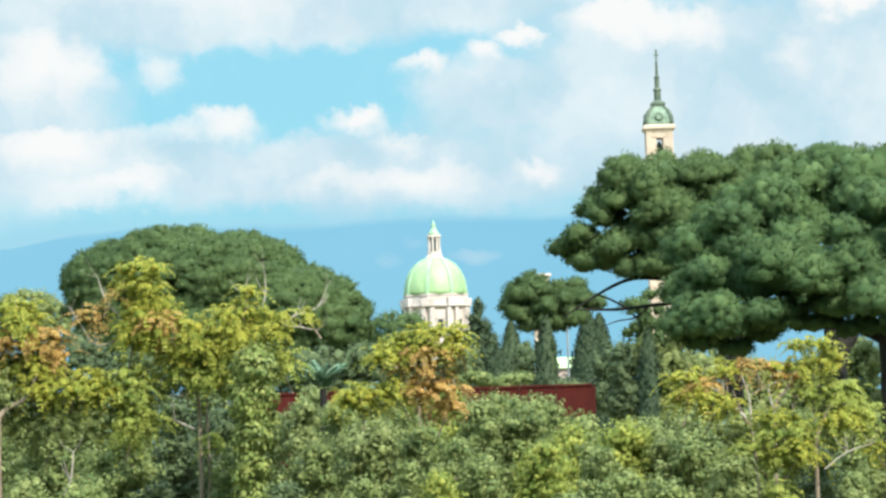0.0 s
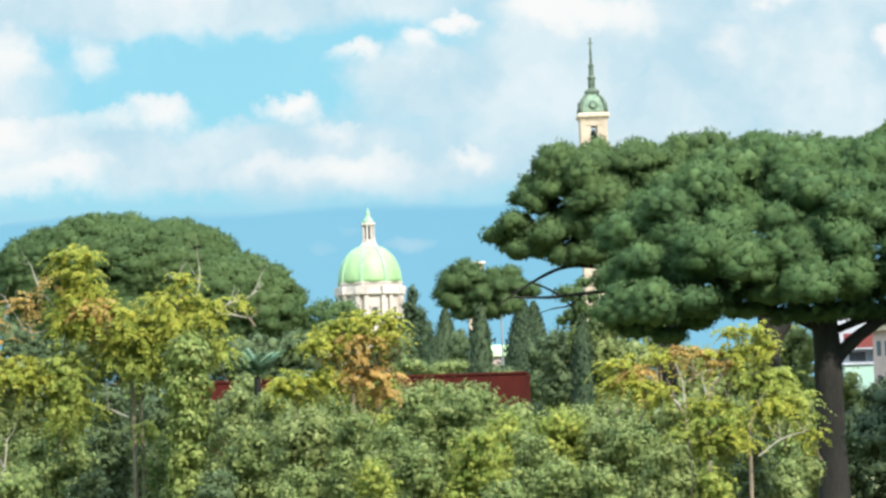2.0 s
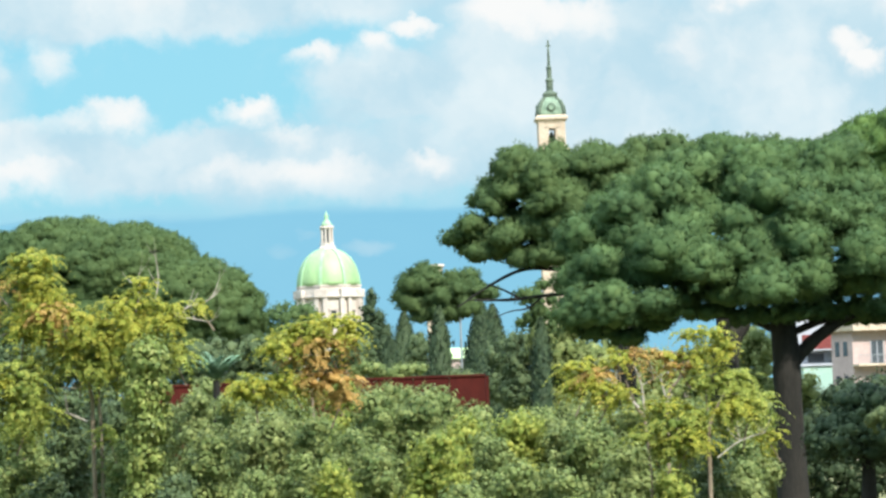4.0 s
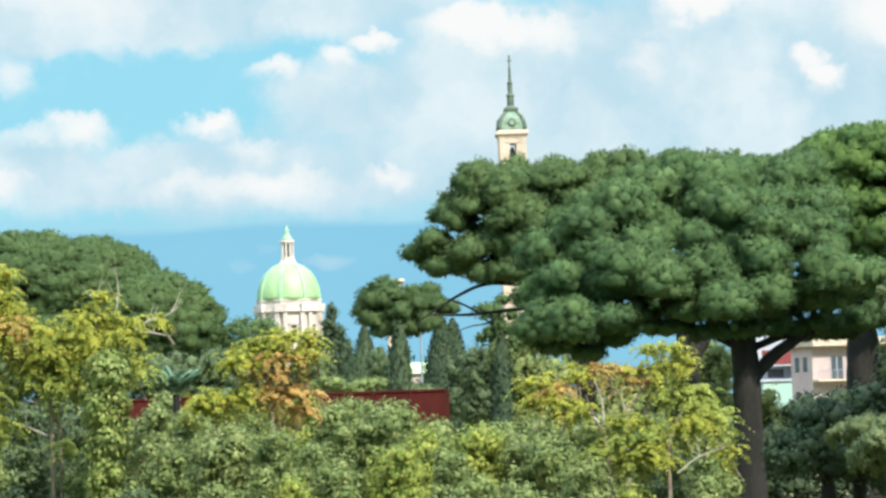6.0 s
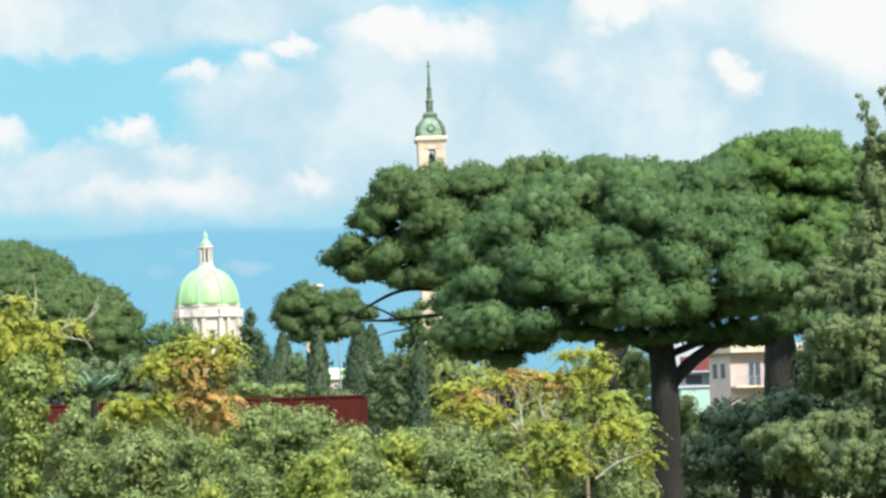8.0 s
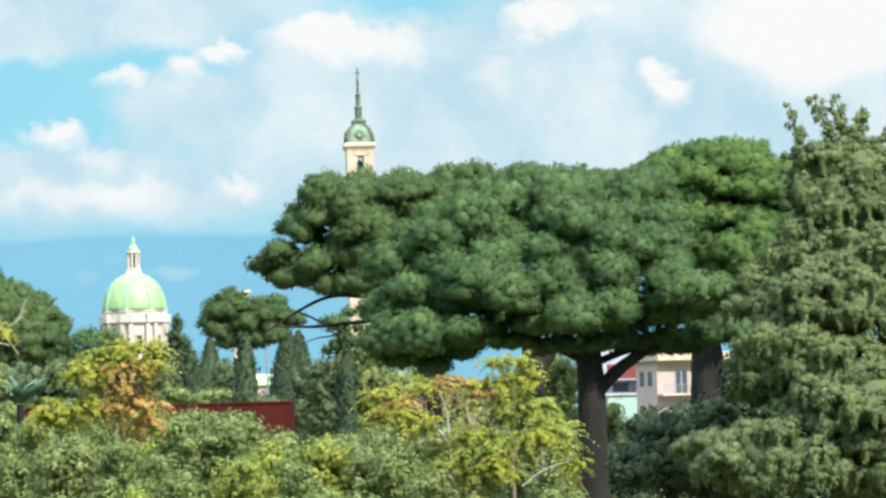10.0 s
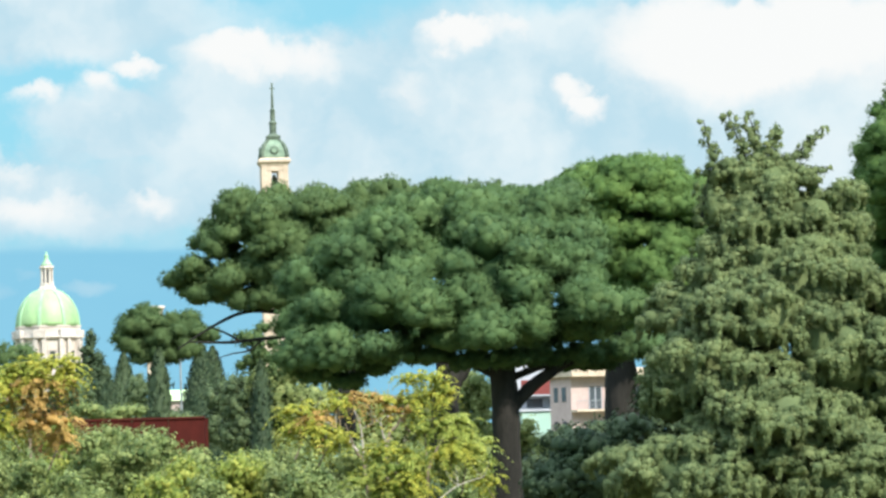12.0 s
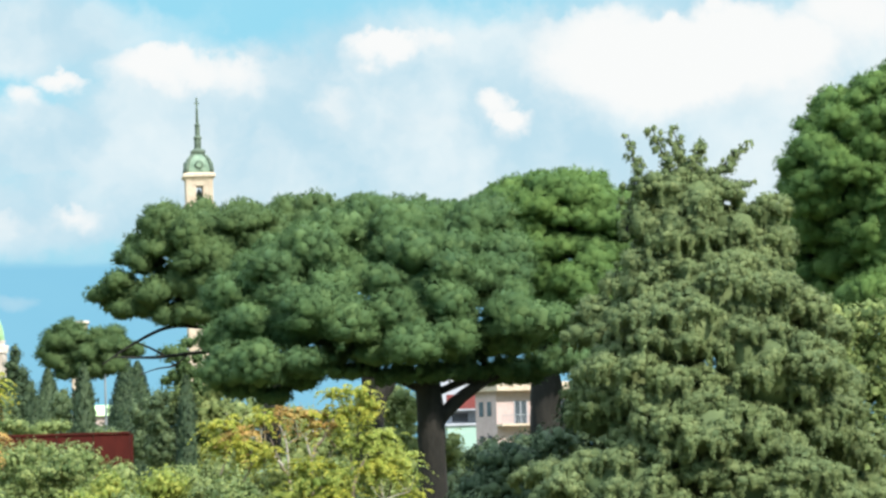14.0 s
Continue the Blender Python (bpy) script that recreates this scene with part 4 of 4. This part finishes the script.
feather_tree(foot(1370, D), [(YELLOW, [(1432, 612, 40, 14, 0), (1466, 640, 32, 18, 0), (1400, 650, 40, 14, 0), (1285, 655, 24, 16, 0), (1215, 668, 32, 14, 0), (1225, 705, 40, 18, 0), (1270, 715, 40, 20, 0)]), (ORANGE, [(1335, 648, 40, 12, 0), (1250, 682, 30, 10, 0), (1390, 668, 26, 8, 0)])], 65, "spreading thin tree with yellow and russet leaves",
             [([foot(1350, D), sight(1340, 800, D), sight(1320, 740, D), sight(1300, 690, D)], [0.08, 0.06, 0.045, 0.02]), ([foot(1380, D), sight(1375, 760, D), sight(1395, 690, D), sight(1430, 630, D)], [0.08, 0.06, 0.045, 0.02])],
             [(path(D, (1320, 740), (1280, 700), (1235, 670)), [0.03, 0.02, 0.01]), (path(D, (1330, 750), (1325, 700), (1310, 660)), [0.03, 0.02, 0.01]), (path(D, (1375, 740), (1360, 690), (1370, 650)), [0.03, 0.02, 0.01])])
D = 69
feather_tree(foot(1450, D), [(LIME, [(1490, 700, 38, 32, 0), (1515, 745, 42, 38, 0), (1440, 695, 34, 20, 0), (1392, 770, 56, 32, 0), (1335, 800, 40, 22, 0), (1390, 815, 40, 26, 0)]), (YELLOW, [(1550, 792, 26, 14, 0), (1480, 740, 30, 20, -0.4), (1410, 800, 40, 20, -0.4), (1375, 740, 40, 14, 0)])], 66, "lime-yellow tree with hanging feathered leaves",
             [([foot(1450, D), sight(1450, 830, D), sight(1455, 760, D), sight(1480, 710, D)], [0.09, 0.08, 0.06, 0.03])], [(path(D, (1460, 830), (1500, 800), (1545, 785)), [0.018, 0.014, 0.008])])

# ivy over a dead trunk
leafy("ivy_column", foot(450, 68), boughs_at([(450, 650, 38, 40, 0), (448, 710, 40, 46, 0), (450, 770, 38, 46, 0), (445, 830, 36, 40, 0), (450, 900, 40, 50, 0)], 68), 67, "tall trunk smothered in bright green ivy", IVY, 0.2, 0.3, 160, 0.11, 0.085, 0.55, "", "ivy", trunk=[upright(450, 660, 68, 0.1, 0.06, 0)])


# small feather palm
def palm(base, crown, seed):
    rng = np.random.default_rng(seed)
    tree = thing("palm", base, "small feather palm with arching green fronds", "palm")
    limb("trunk", [base, Vector((crown.x, crown.y, crown.z))], [0.11, 0.09], BARK, tree, rng, 10)
    for k in range(20):
        a, up = k * 2.4, rng.uniform(0.5, 2.2)
        d = np.array([[math.cos(a), math.sin(a), up]])
        L = rng.uniform(0.9, 1.25)
        vs = []
        for j in range(24):
            s = (j + 1) / 24
            q = np.array(crown)[None] + unit(d) * L * s + np.array([[0, 0, -0.28 * L * s * s]])
            side = unit(np.cross(d, [[0, 0, 1.0]]))
            for sg in (-1, 1):
                e = unit(side * sg + unit(d) * 0.7 + [[0, 0, -0.15]]) * 0.32 * (1.1 - 0.8 * s)
                w = unit(np.cross(e, [[0, 0, 1.0]])) * 0.05
                vs.append(np.concatenate([q - w, q + w, q + e]))
        v = np.concatenate(vs)
        mesh_part("frond", mesh_of("frond", v - np.array(base), [np.arange(len(v)).reshape(-1, 3)], [PALM]), tree)


palm(foot(572, 88), sight(572, 688, 88), 71)


# ---- domed church ----
def domed_church():
    D = 720.0
    c = sight(771, 525, D)
    base = Vector((c.x, c.y, 0))
    church = thing("domed_church", base, "white stone church with green copper dome and lantern", "church")
    z0, z1, tip = c.z, c.z + 8.3, c.z + 16.2
    R = 6.75
    prof = [(R * math.cos(a) ** 0.9 if a < 1.45 else 1.2, z0 + 0.2 + 8.1 * math.sin(a)) for a in [i * 1.46 / 14 for i in range(15)]]
    part("dome", lathe(prof, 48), COPPER, church, "pale green copper dome", True)
    for k in range(8):
        a0 = math.radians(22.5 + 45 * k - 90 + 8)
        bm = bmesh.new()
        rows = []
        for r, z in prof:
            out = Vector((math.cos(a0), math.sin(a0), 0))
            side = Vector((-math.sin(a0), math.cos(a0), 0))
            w = 0.2 + 0.2 * r / R
            rows.append([bm.verts.new(out * (r - 0.2) - side * w + Vector((0, 0, z))), bm.verts.new(out * (r + 0.22) - side * w * 0.8 + Vector((0, 0, z + 0.05))),
                         bm.verts.new(out * (r + 0.22) + side * w * 0.8 + Vector((0, 0, z + 0.05))), bm.verts.new(out * (r - 0.2) + side * w + Vector((0, 0, z)))])
        for a, b in zip(rows, rows[1:]):
            for j in range(3):
                bm.faces.new((a[j], a[j + 1], b[j + 1], b[j]))
        part("rib", bm, COPPER_RIB, church, "raised pale copper rib")
    t8 = math.radians(22.5 + 8)
    part("attic", lathe([(7.0, z0 - 1.9), (7.0, z0 - 0.1), (7.2, z0), (7.2, z0 + 0.35), (6.7, z0 + 0.4)], 8, t8), STONE, church)
    part("cornice", lathe([(7.0, z0 - 2.5), (7.6, z0 - 2.2), (7.6, z0 - 1.9), (7.1, z0 - 1.8)], 8, t8), STONE, church)
    part("drum", lathe([(6.7, z0 - 11), (6.7, z0 - 2.5)], 8, t8), STONE, church, "eight-sided pale stone drum")
    for k in range(8):
        a = t8 + math.pi / 4 * k
        for s in (-0.13, 0.13):
            bm = box(6.2, 7.25, -0.42, 0.42, z0 - 11, z0 - 2.45, 0.06)
            bmesh.ops.rotate(bm, verts=bm.verts, cent=(0, 0, 0), matrix=Matrix.Rotation(a + s, 3, "Z"))
            part("pilaster", bm, STONE, church)
        bm = box(6.6, 7.55, -1.3, 1.3, z0 - 2.3, z0 - 0.6, 0.08)
        bmesh.ops.rotate(bm, verts=bm.verts, cent=(0, 0, 0), matrix=Matrix.Rotation(a, 3, "Z"))
        part("buttress", bm, STONE, church)
        mid = a + math.pi / 8
        bm = box(6.0, 6.3, -0.55, 0.55, z0 - 8.6, z0 - 5.2, 0.0)
        bmesh.ops.rotate(bm, verts=bm.verts, cent=(0, 0, 0), matrix=Matrix.Rotation(mid, 3, "Z"))
        w = part("window", bm, GLASS_DARK, church, "tall dark drum window")
        bm = box(6.12, 6.45, -0.8, -0.55, z0 - 8.8, z0 - 5.0)
        box(6.12, 6.45, 0.55, 0.8, z0 - 8.8, z0 - 5.0, 0, bm), box(6.12, 6.5, -0.95, 0.95, z0 - 5.0, z0 - 4.6, 0, bm)
        bmesh.ops.rotate(bm, verts=bm.verts, cent=(0, 0, 0), matrix=Matrix.Rotation(mid, 3, "Z"))
        part("frame", bm, STONE, w)
    # lantern
    part("lantern_base", lathe([(2.0, z1 - 0.5), (1.9, z1 + 0.1), (1.55, z1 + 0.5), (1.5, z1 + 1.2)], 8, t8), STONE, church)
    part("lantern_core", lathe([(0.8, z1 + 1.1), (0.8, z1 + 4.3)], 8, t8), GLASS_DARK, church, "dark openings of the lantern")
    for k in range(8):
        a = t8 + math.pi / 4 * k
        bm = lathe([(0.3, z1 + 1.1), (0.24, z1 + 1.4), (0.22, z1 + 3.8), (0.3, z1 + 4.2)], 8)
        bmesh.ops.translate(bm, verts=bm.verts, vec=(1.15 * math.cos(a), 1.15 * math.sin(a), 0))
        part("lantern_column", bm, STONE, church)
    part("lantern_cornice", lathe([(1.3, z1 + 4.1), (1.6, z1 + 4.4), (1.5, z1 + 4.8)], 8, t8), STONE, church)
    part("lantern_cap", lathe([(1.35, z1 + 4.7), (1.0, z1 + 5.4), (0.55, z1 + 6.0), (0.42, z1 + 6.6), (0.5, z1 + 6.9), (0.25, z1 + 7.3), (0.06, z1 + 8.0)], 16), COPPER_RIB, church, "pale green copper cap", True)
    # body of the church down to the ground
    part("nave", box(-9, 9, -9, 40, 0, z0 - 13, 0.1), STONE, church)
    part("crossing", box(-8.2, 8.2, -8.2, 8.2, z0 - 13.1, z0 - 10.8, 0.15), STONE, church)


def bell_tower():
    D = 690.0
    k = D / FOCAL
    c = sight(1165.5, 230, D)
    base = Vector((c.x, c.y, 0))
    tower = thing("bell_tower", base, "cream stone bell tower with green copper spire", "bell tower")

    def z(v):
        return sight(1165, v, D).z

    q = math.pi / 4
    s2 = math.sqrt(2)
    for v0, v1, half in ((285, 330, 24), (330, 480, 25), (480, 640, 26), (640, 880, 28)):
        low = max(z(v1), 0)
        part("shaft", box(-half * k, half * k, -half * k, half * k, low, z(v0), 0.08), CREAM, tower)
        part("string_course", box(-(half + 4) * k, (half + 4) * k, -(half + 4) * k, (half + 4) * k, z(v0) - 0.05, z(v0) + 0.5, 0.12), CREAM, tower)
    # belfry: four corner piers and a lintel round the openings
    h = 23 * k
    for sx in (-1, 1):
        for sy in (-1, 1):
            part("pier", box(min(sx * h, sx * 6 * k), max(sx * h, sx * 6 * k), min(sy * h, sy * 6 * k), max(sy * h, sy * 6 * k), z(286), z(244), 0.05), CREAM, tower)
            part("pilaster", box(min(sx * 23.8 * k, sx * 15 * k), max(sx * 23.8 * k, sx * 15 * k), min(sy * 23.8 * k, sy * 15 * k), max(sy * 23.8 * k, sy * 15 * k), z(284), z(236), 0.05), CREAM, tower)
    part("lintel", box(-h, h, -h, h, z(246), z(234), 0.05), CREAM, tower)
    part("parapet", box(-h + 0.1, h - 0.1, -h + 0.1, h - 0.1, z(286), z(272), 0.05), CREAM, tower)
    part("bell", lathe([(0.95, z(271)), (0.8, z(266)), (0.55, z(259)), (0.4, z(255)), (0.1, z(250))], 20), VERDIGRIS, tower, "bronze bell in the opening", True)
    part("cornice", lathe([(24 * k * s2, z(236)), (25 * k * s2, z(233)), (28.5 * k * s2, z(230)), (28.5 * k * s2, z(226)), (25 * k * s2, z(222.5))], 4, q), CREAM, tower)
    part("cupola", lathe([(23 * k * s2, z(223)), (23.5 * k * s2, z(219)), (22 * k * s2, z(208)), (18 * k * s2, z(198)), (12 * k * s2, z(191)), (11 * k * s2, z(188))], 4, q), PATINA, tower, "curved green copper roof")
    for j in range(4):
        a = q + j * math.pi / 2
        bm = bmesh.new()
        rows = []
        for r, v in ((24 * s2, 223), (24.5 * s2, 217), (22.5 * s2, 207), (18.5 * s2, 197), (12 * s2, 189)):
            o, sd = Vector((math.cos(a), math.sin(a), 0)), Vector((-math.sin(a), math.cos(a), 0))
            rows.append([bm.verts.new(o * ((r - 4) * k) - sd * 0.45 + Vector((0, 0, z(v)))), bm.verts.new(o * (r * k) - sd * 0.3 + Vector((0, 0, z(v)))), bm.verts.new(o * (r * k) + sd * 0.3 + Vector((0, 0, z(v)))), bm.verts.new(o * ((r - 4) * k) + sd * 0.45 + Vector((0, 0, z(v))))])
        for p0, p1 in zip(rows, rows[1:]):
            for i in range(3):
                bm.faces.new((p0[i], p0[i + 1], p1[i + 1], p1[i]))
        part("rib", bm, VERDIGRIS, tower)
        bm = lathe([(7.5 * k, -0.3), (7.5 * k, 0.25), (5.5 * k, 0.35)], 20)
        turn = Matrix.Rotation(j * math.pi / 2, 4, "Z") @ Matrix.Translation((0, -22.5 * k, z(209))) @ Matrix.Rotation(math.pi / 2, 4, "X")
        bmesh.ops.transform(bm, matrix=turn, verts=bm.verts)
        dial = part("oculus", bm, VERDIGRIS, tower, "round dark copper oculus")
        bm = lathe([(5 * k, 0.2), (5 * k, 0.42)], 20)
        bmesh.ops.transform(bm, matrix=turn, verts=bm.verts)
        part("pane", bm, PATINA, dial)
    part("collar", lathe([(11 * k * s2, z(190)), (12.5 * k * s2, z(186)), (12.5 * k * s2, z(183)), (8.5 * k * s2, z(180))], 4, q), VERDIGRIS, tower)
    part("spire", lathe([(8.5 * k, z(181)), (6 * k, z(177)), (6.2 * k, z(162)), (7.5 * k, z(160)), (7 * k, z(158)), (4.4 * k, z(155)), (4.4 * k, z(139)), (5 * k, z(137)), (2.6 * k, z(133)), (2.0 * k, z(110)), (1.0 * k, z(98))], 12), VERDIGRIS, tower, "stepped dark green copper spire")
    part("cross", box(-0.5, 0.5, -0.1, 0.1, z(99), z(97), 0, box(-0.17, 0.17, -0.12, 0.12, z(104), z(88))), VERDIGRIS, tower)


def far_mountain():
    """A long hazy ridge beyond the town, its top lost in cloud."""
    away = 4300.0
    me_v, me_f = [], []
    cols = 80
    for i in range(cols):
        u = -900 + 4600 * i / (cols - 1)
        rise = 372 + 150 * max(0, (330 - u) / 700) + 3 * math.sin(u * 0.013) + 2 * math.sin(u * 0.041)
        for j, (v, back) in enumerate(((rise, 250), (rise + 60, 120), (rise + 160, 40), (800, 0))):
            p = sight(u, v, away + back)
            me_v.append((p.x, p.y, p.z))
        if i:
            for j in range(3):
                a = (i - 1) * 4 + j
                me_f.append((a, a + 1, a + 5, a + 4))
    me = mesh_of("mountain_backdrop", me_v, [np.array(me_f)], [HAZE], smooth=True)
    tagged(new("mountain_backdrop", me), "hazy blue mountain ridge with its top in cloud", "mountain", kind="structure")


# distance haze is painted in: the ridge glows pale blue by itself
m, n, out = material("painted_haze_mountain")
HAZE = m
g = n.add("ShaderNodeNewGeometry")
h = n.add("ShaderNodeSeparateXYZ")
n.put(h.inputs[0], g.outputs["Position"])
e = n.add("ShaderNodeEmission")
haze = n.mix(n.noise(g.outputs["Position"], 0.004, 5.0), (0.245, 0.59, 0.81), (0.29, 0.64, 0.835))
# thin wisps of cloud, painted into the slope's own glow
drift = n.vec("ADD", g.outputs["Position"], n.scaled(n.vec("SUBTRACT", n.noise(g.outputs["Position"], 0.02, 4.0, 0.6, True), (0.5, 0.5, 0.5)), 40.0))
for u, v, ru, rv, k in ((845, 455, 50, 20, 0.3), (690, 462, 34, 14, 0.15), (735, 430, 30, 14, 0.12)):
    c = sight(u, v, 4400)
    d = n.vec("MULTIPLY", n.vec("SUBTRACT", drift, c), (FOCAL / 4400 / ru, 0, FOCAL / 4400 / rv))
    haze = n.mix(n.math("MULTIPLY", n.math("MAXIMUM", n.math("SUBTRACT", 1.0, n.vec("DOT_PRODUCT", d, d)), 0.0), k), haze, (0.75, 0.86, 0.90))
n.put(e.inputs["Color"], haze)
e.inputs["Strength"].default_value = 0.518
clear_bsdf = n.add("ShaderNodeBsdfTransparent")
mixer = n.add("ShaderNodeMixShader")
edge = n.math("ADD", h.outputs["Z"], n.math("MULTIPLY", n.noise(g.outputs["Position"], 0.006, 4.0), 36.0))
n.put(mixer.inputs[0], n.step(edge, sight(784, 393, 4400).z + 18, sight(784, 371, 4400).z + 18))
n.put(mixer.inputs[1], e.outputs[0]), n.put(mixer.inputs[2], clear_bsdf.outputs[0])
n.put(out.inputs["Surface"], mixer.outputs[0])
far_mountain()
domed_church()
bell_tower()


# ---- rusted steel wall ----
def rusty_wall():
    a, b = sight(470, 697, 131), sight(1048, 687, 131)
    base = Vector((a.x, a.y, 0))
    wall = thing("steel_wall", base, "long rust-red weathered steel wall, flat top", "wall")
    n = 9
    L = (b - a).length
    ang = math.atan2(b.y - a.y, b.x - a.x)
    for i in range(n):
        bm = box(i * L / n + 0.012, (i + 1) * L / n - 0.012, -0.06, 0.06, 0, (a.z + b.z) / 2, 0.01)
        bmesh.ops.rotate(bm, verts=bm.verts, cent=(0, 0, 0), matrix=Matrix.Rotation(ang, 3, "Z"))
        part("panel", bm, RUST, wall)
    bm = box(0, L, -0.12, 0.12, (a.z + b.z) / 2 + 0.003, (a.z + b.z) / 2 + 0.09, 0.01)
    part("coping", bm, RUST, wall)
    part("end_panel", box(L + 0.004, L + 0.12, -0.06, 3.0, 0, (a.z + b.z) / 2, 0.01), RUST, wall)


rusty_wall()


# ---- houses ----
def apartment_house():
    D = 320.0
    k = D / FOCAL
    c = sight(1700, 606, D)
    base = Vector((c.x, c.y, 0))
    house = thing("apartment_house", base, "pinkish white apartment house with balconies and flat eaves", "house")
    h = c.z
    F = 3.25
    body = box(0, 9, 0, 4.2, 0, h, 0.03)
    turn = Matrix.Rotation(math.radians(20), 3, "Z")
    parts = [("wall", body, PLASTER)]
    parts.append(("roof", box(-0.5, 9.7, -1.2, 4.8, h, h + 0.8, 0.05), CREAM))
    for f in (1, 2, 3):
        z = h - F * f
        parts.append(("balcony", box(-0.1, 9.2, -1.3, 0, z - 0.1, z + 0.12, 0.03), CREAM))
        bm = bmesh.new()
        box(-0.08, 9.18, -1.29, -1.25, z + 0.95, z + 1.0, 0, bm)
        for i in range(38):
            box(-0.06 + i * 0.245, -0.035 + i * 0.245, -1.285, -1.255, z + 0.1, z + 0.96, 0, bm)
        parts.append(("railing", bm, METAL))
        for x in (2.0, 6.3):
            parts.append(("window", box(x, x + 1.25, -0.03, 0.05, z + 0.12, z + 2.3, 0.01), GLASS_DARK))
            bm = box(x - 0.08, x, -0.07, 0.0, z + 0.12, z + 2.38)
            box(x + 1.25, x + 1.33, -0.07, 0, z + 0.12, z + 2.38, 0, bm), box(x + 0.58, x + 0.67, -0.06, 0, z + 0.12, z + 2.3, 0, bm)
            parts.append(("window_frame", bm, GREY_PLASTER))
        for y in (1.0, 2.6):
            parts.append(("window", box(-0.04, 0.05, y, y + 0.8, z + 0.9, z + 2.3, 0.01), GLASS_DARK))
    for name, bm, mat in parts:
        bmesh.ops.rotate(bm, verts=bm.verts, cent=(0, 0, 0), matrix=turn)
        part(name, bm, mat, house)


apartment_house()


def side_house():
    D = 335.0
    k = D / FOCAL
    a = sight(1600, 562, D)
    b = sight(1674, 562, D)
    w = b.x - a.x
    base = Vector((a.x, a.y, 0))
    house = thing("terraced_house", base, "white and mint house with red balcony front", "house")
    h = a.z
    part("wall", box(0, w, 0, 10, 0, h, 0.03), GREY_PLASTER, house)
    zr = sight(1640, 612, D).z
    zb = sight(1640, 638, D).z
    part("balcony", box(0.3, w, -1.4, 0, zb - 0.15, zb, 0.02), GREY_PLASTER, house)
    part("parapet", box(0.3, w, -1.4, -1.28, zb + 0.003, zr, 0.02), RED_PAINT, house, "red balcony parapet")
    zm = sight(1640, 668, D).z
    part("lower_wall", box(0.3, w - 0.9, -1.4, -0.003, 0, zm, 0.03), MINT, house, "mint green lower wall")
    part("ledge", box(0.1, w - 0.8, -1.6, 0, zm + 0.003, zm + 0.25, 0.02), GREY_PLASTER, house)
    part("downpipe_pier", box(w - 0.85, w - 0.05, -1.5, -0.003, 0, zb - 0.2, 0.02), GREY_PLASTER, house)
    part("window", box(1.0, 2.6, -0.04, 0.04, zm + 0.4, zb - 0.4), GLASS_DARK, house)


side_house()


def low_house(u0, u1, v0, v1, D, wall, roof, label):
    a, b = sight(u0, v1, D), sight(u1, v1, D)
    base = Vector((a.x, a.y, 0))
    w = b.x - a.x
    house = thing("low_house", base, label, "house")
    z1, z0 = sight(u0, v0, D).z, a.z
    part("wall", box(0, w, 0, 8, 0, z0, 0.03), wall, house)
    bm = bmesh.new()
    for x, y, z in ((-0.4, -0.5, z0), (w + 0.4, -0.5, z0), (w + 0.4, 8.5, z0), (-0.4, 8.5, z0)):
        bm.verts.new((x, y, z + 0.004))
    for x, y in ((-0.4, 4), (w + 0.4, 4)):
        bm.verts.new((x, y, z1))
    bm.verts.ensure_lookup_table()
    v = bm.verts
    for f in ((0, 1, 5, 4), (2, 3, 4, 5), (0, 4, 3), (1, 2, 5), (0, 3, 2, 1)):
        bm.faces.new([v[i] for i in f])
    part("roof", bm, roof, house)


low_house(978, 1018, 632, 652, 420, PLASTER, LIME_ROOF, "small pink house with pale green roof")
low_house(1368, 1440, 670, 690, 330, PLASTER, GREY_PLASTER, "low pinkish house behind the trees")
low_house(944, 972, 483, 489, 640, CREAM, CREAM, "pale far building behind the pine")

# lamp mast between the cypresses
m = sight(1003, 560, 180)
mast = thing("lamp_post", (m.x, m.y, 0), "thin grey metal lamp post", "lamp post")
part("pole", lathe([(0.09, 0), (0.05, m.z)], 10), METAL, mast)
part("lamp_head", box(-0.1, 0.6, -0.12, 0.12, m.z - 0.05, m.z + 0.08, 0.02), METAL, mast)
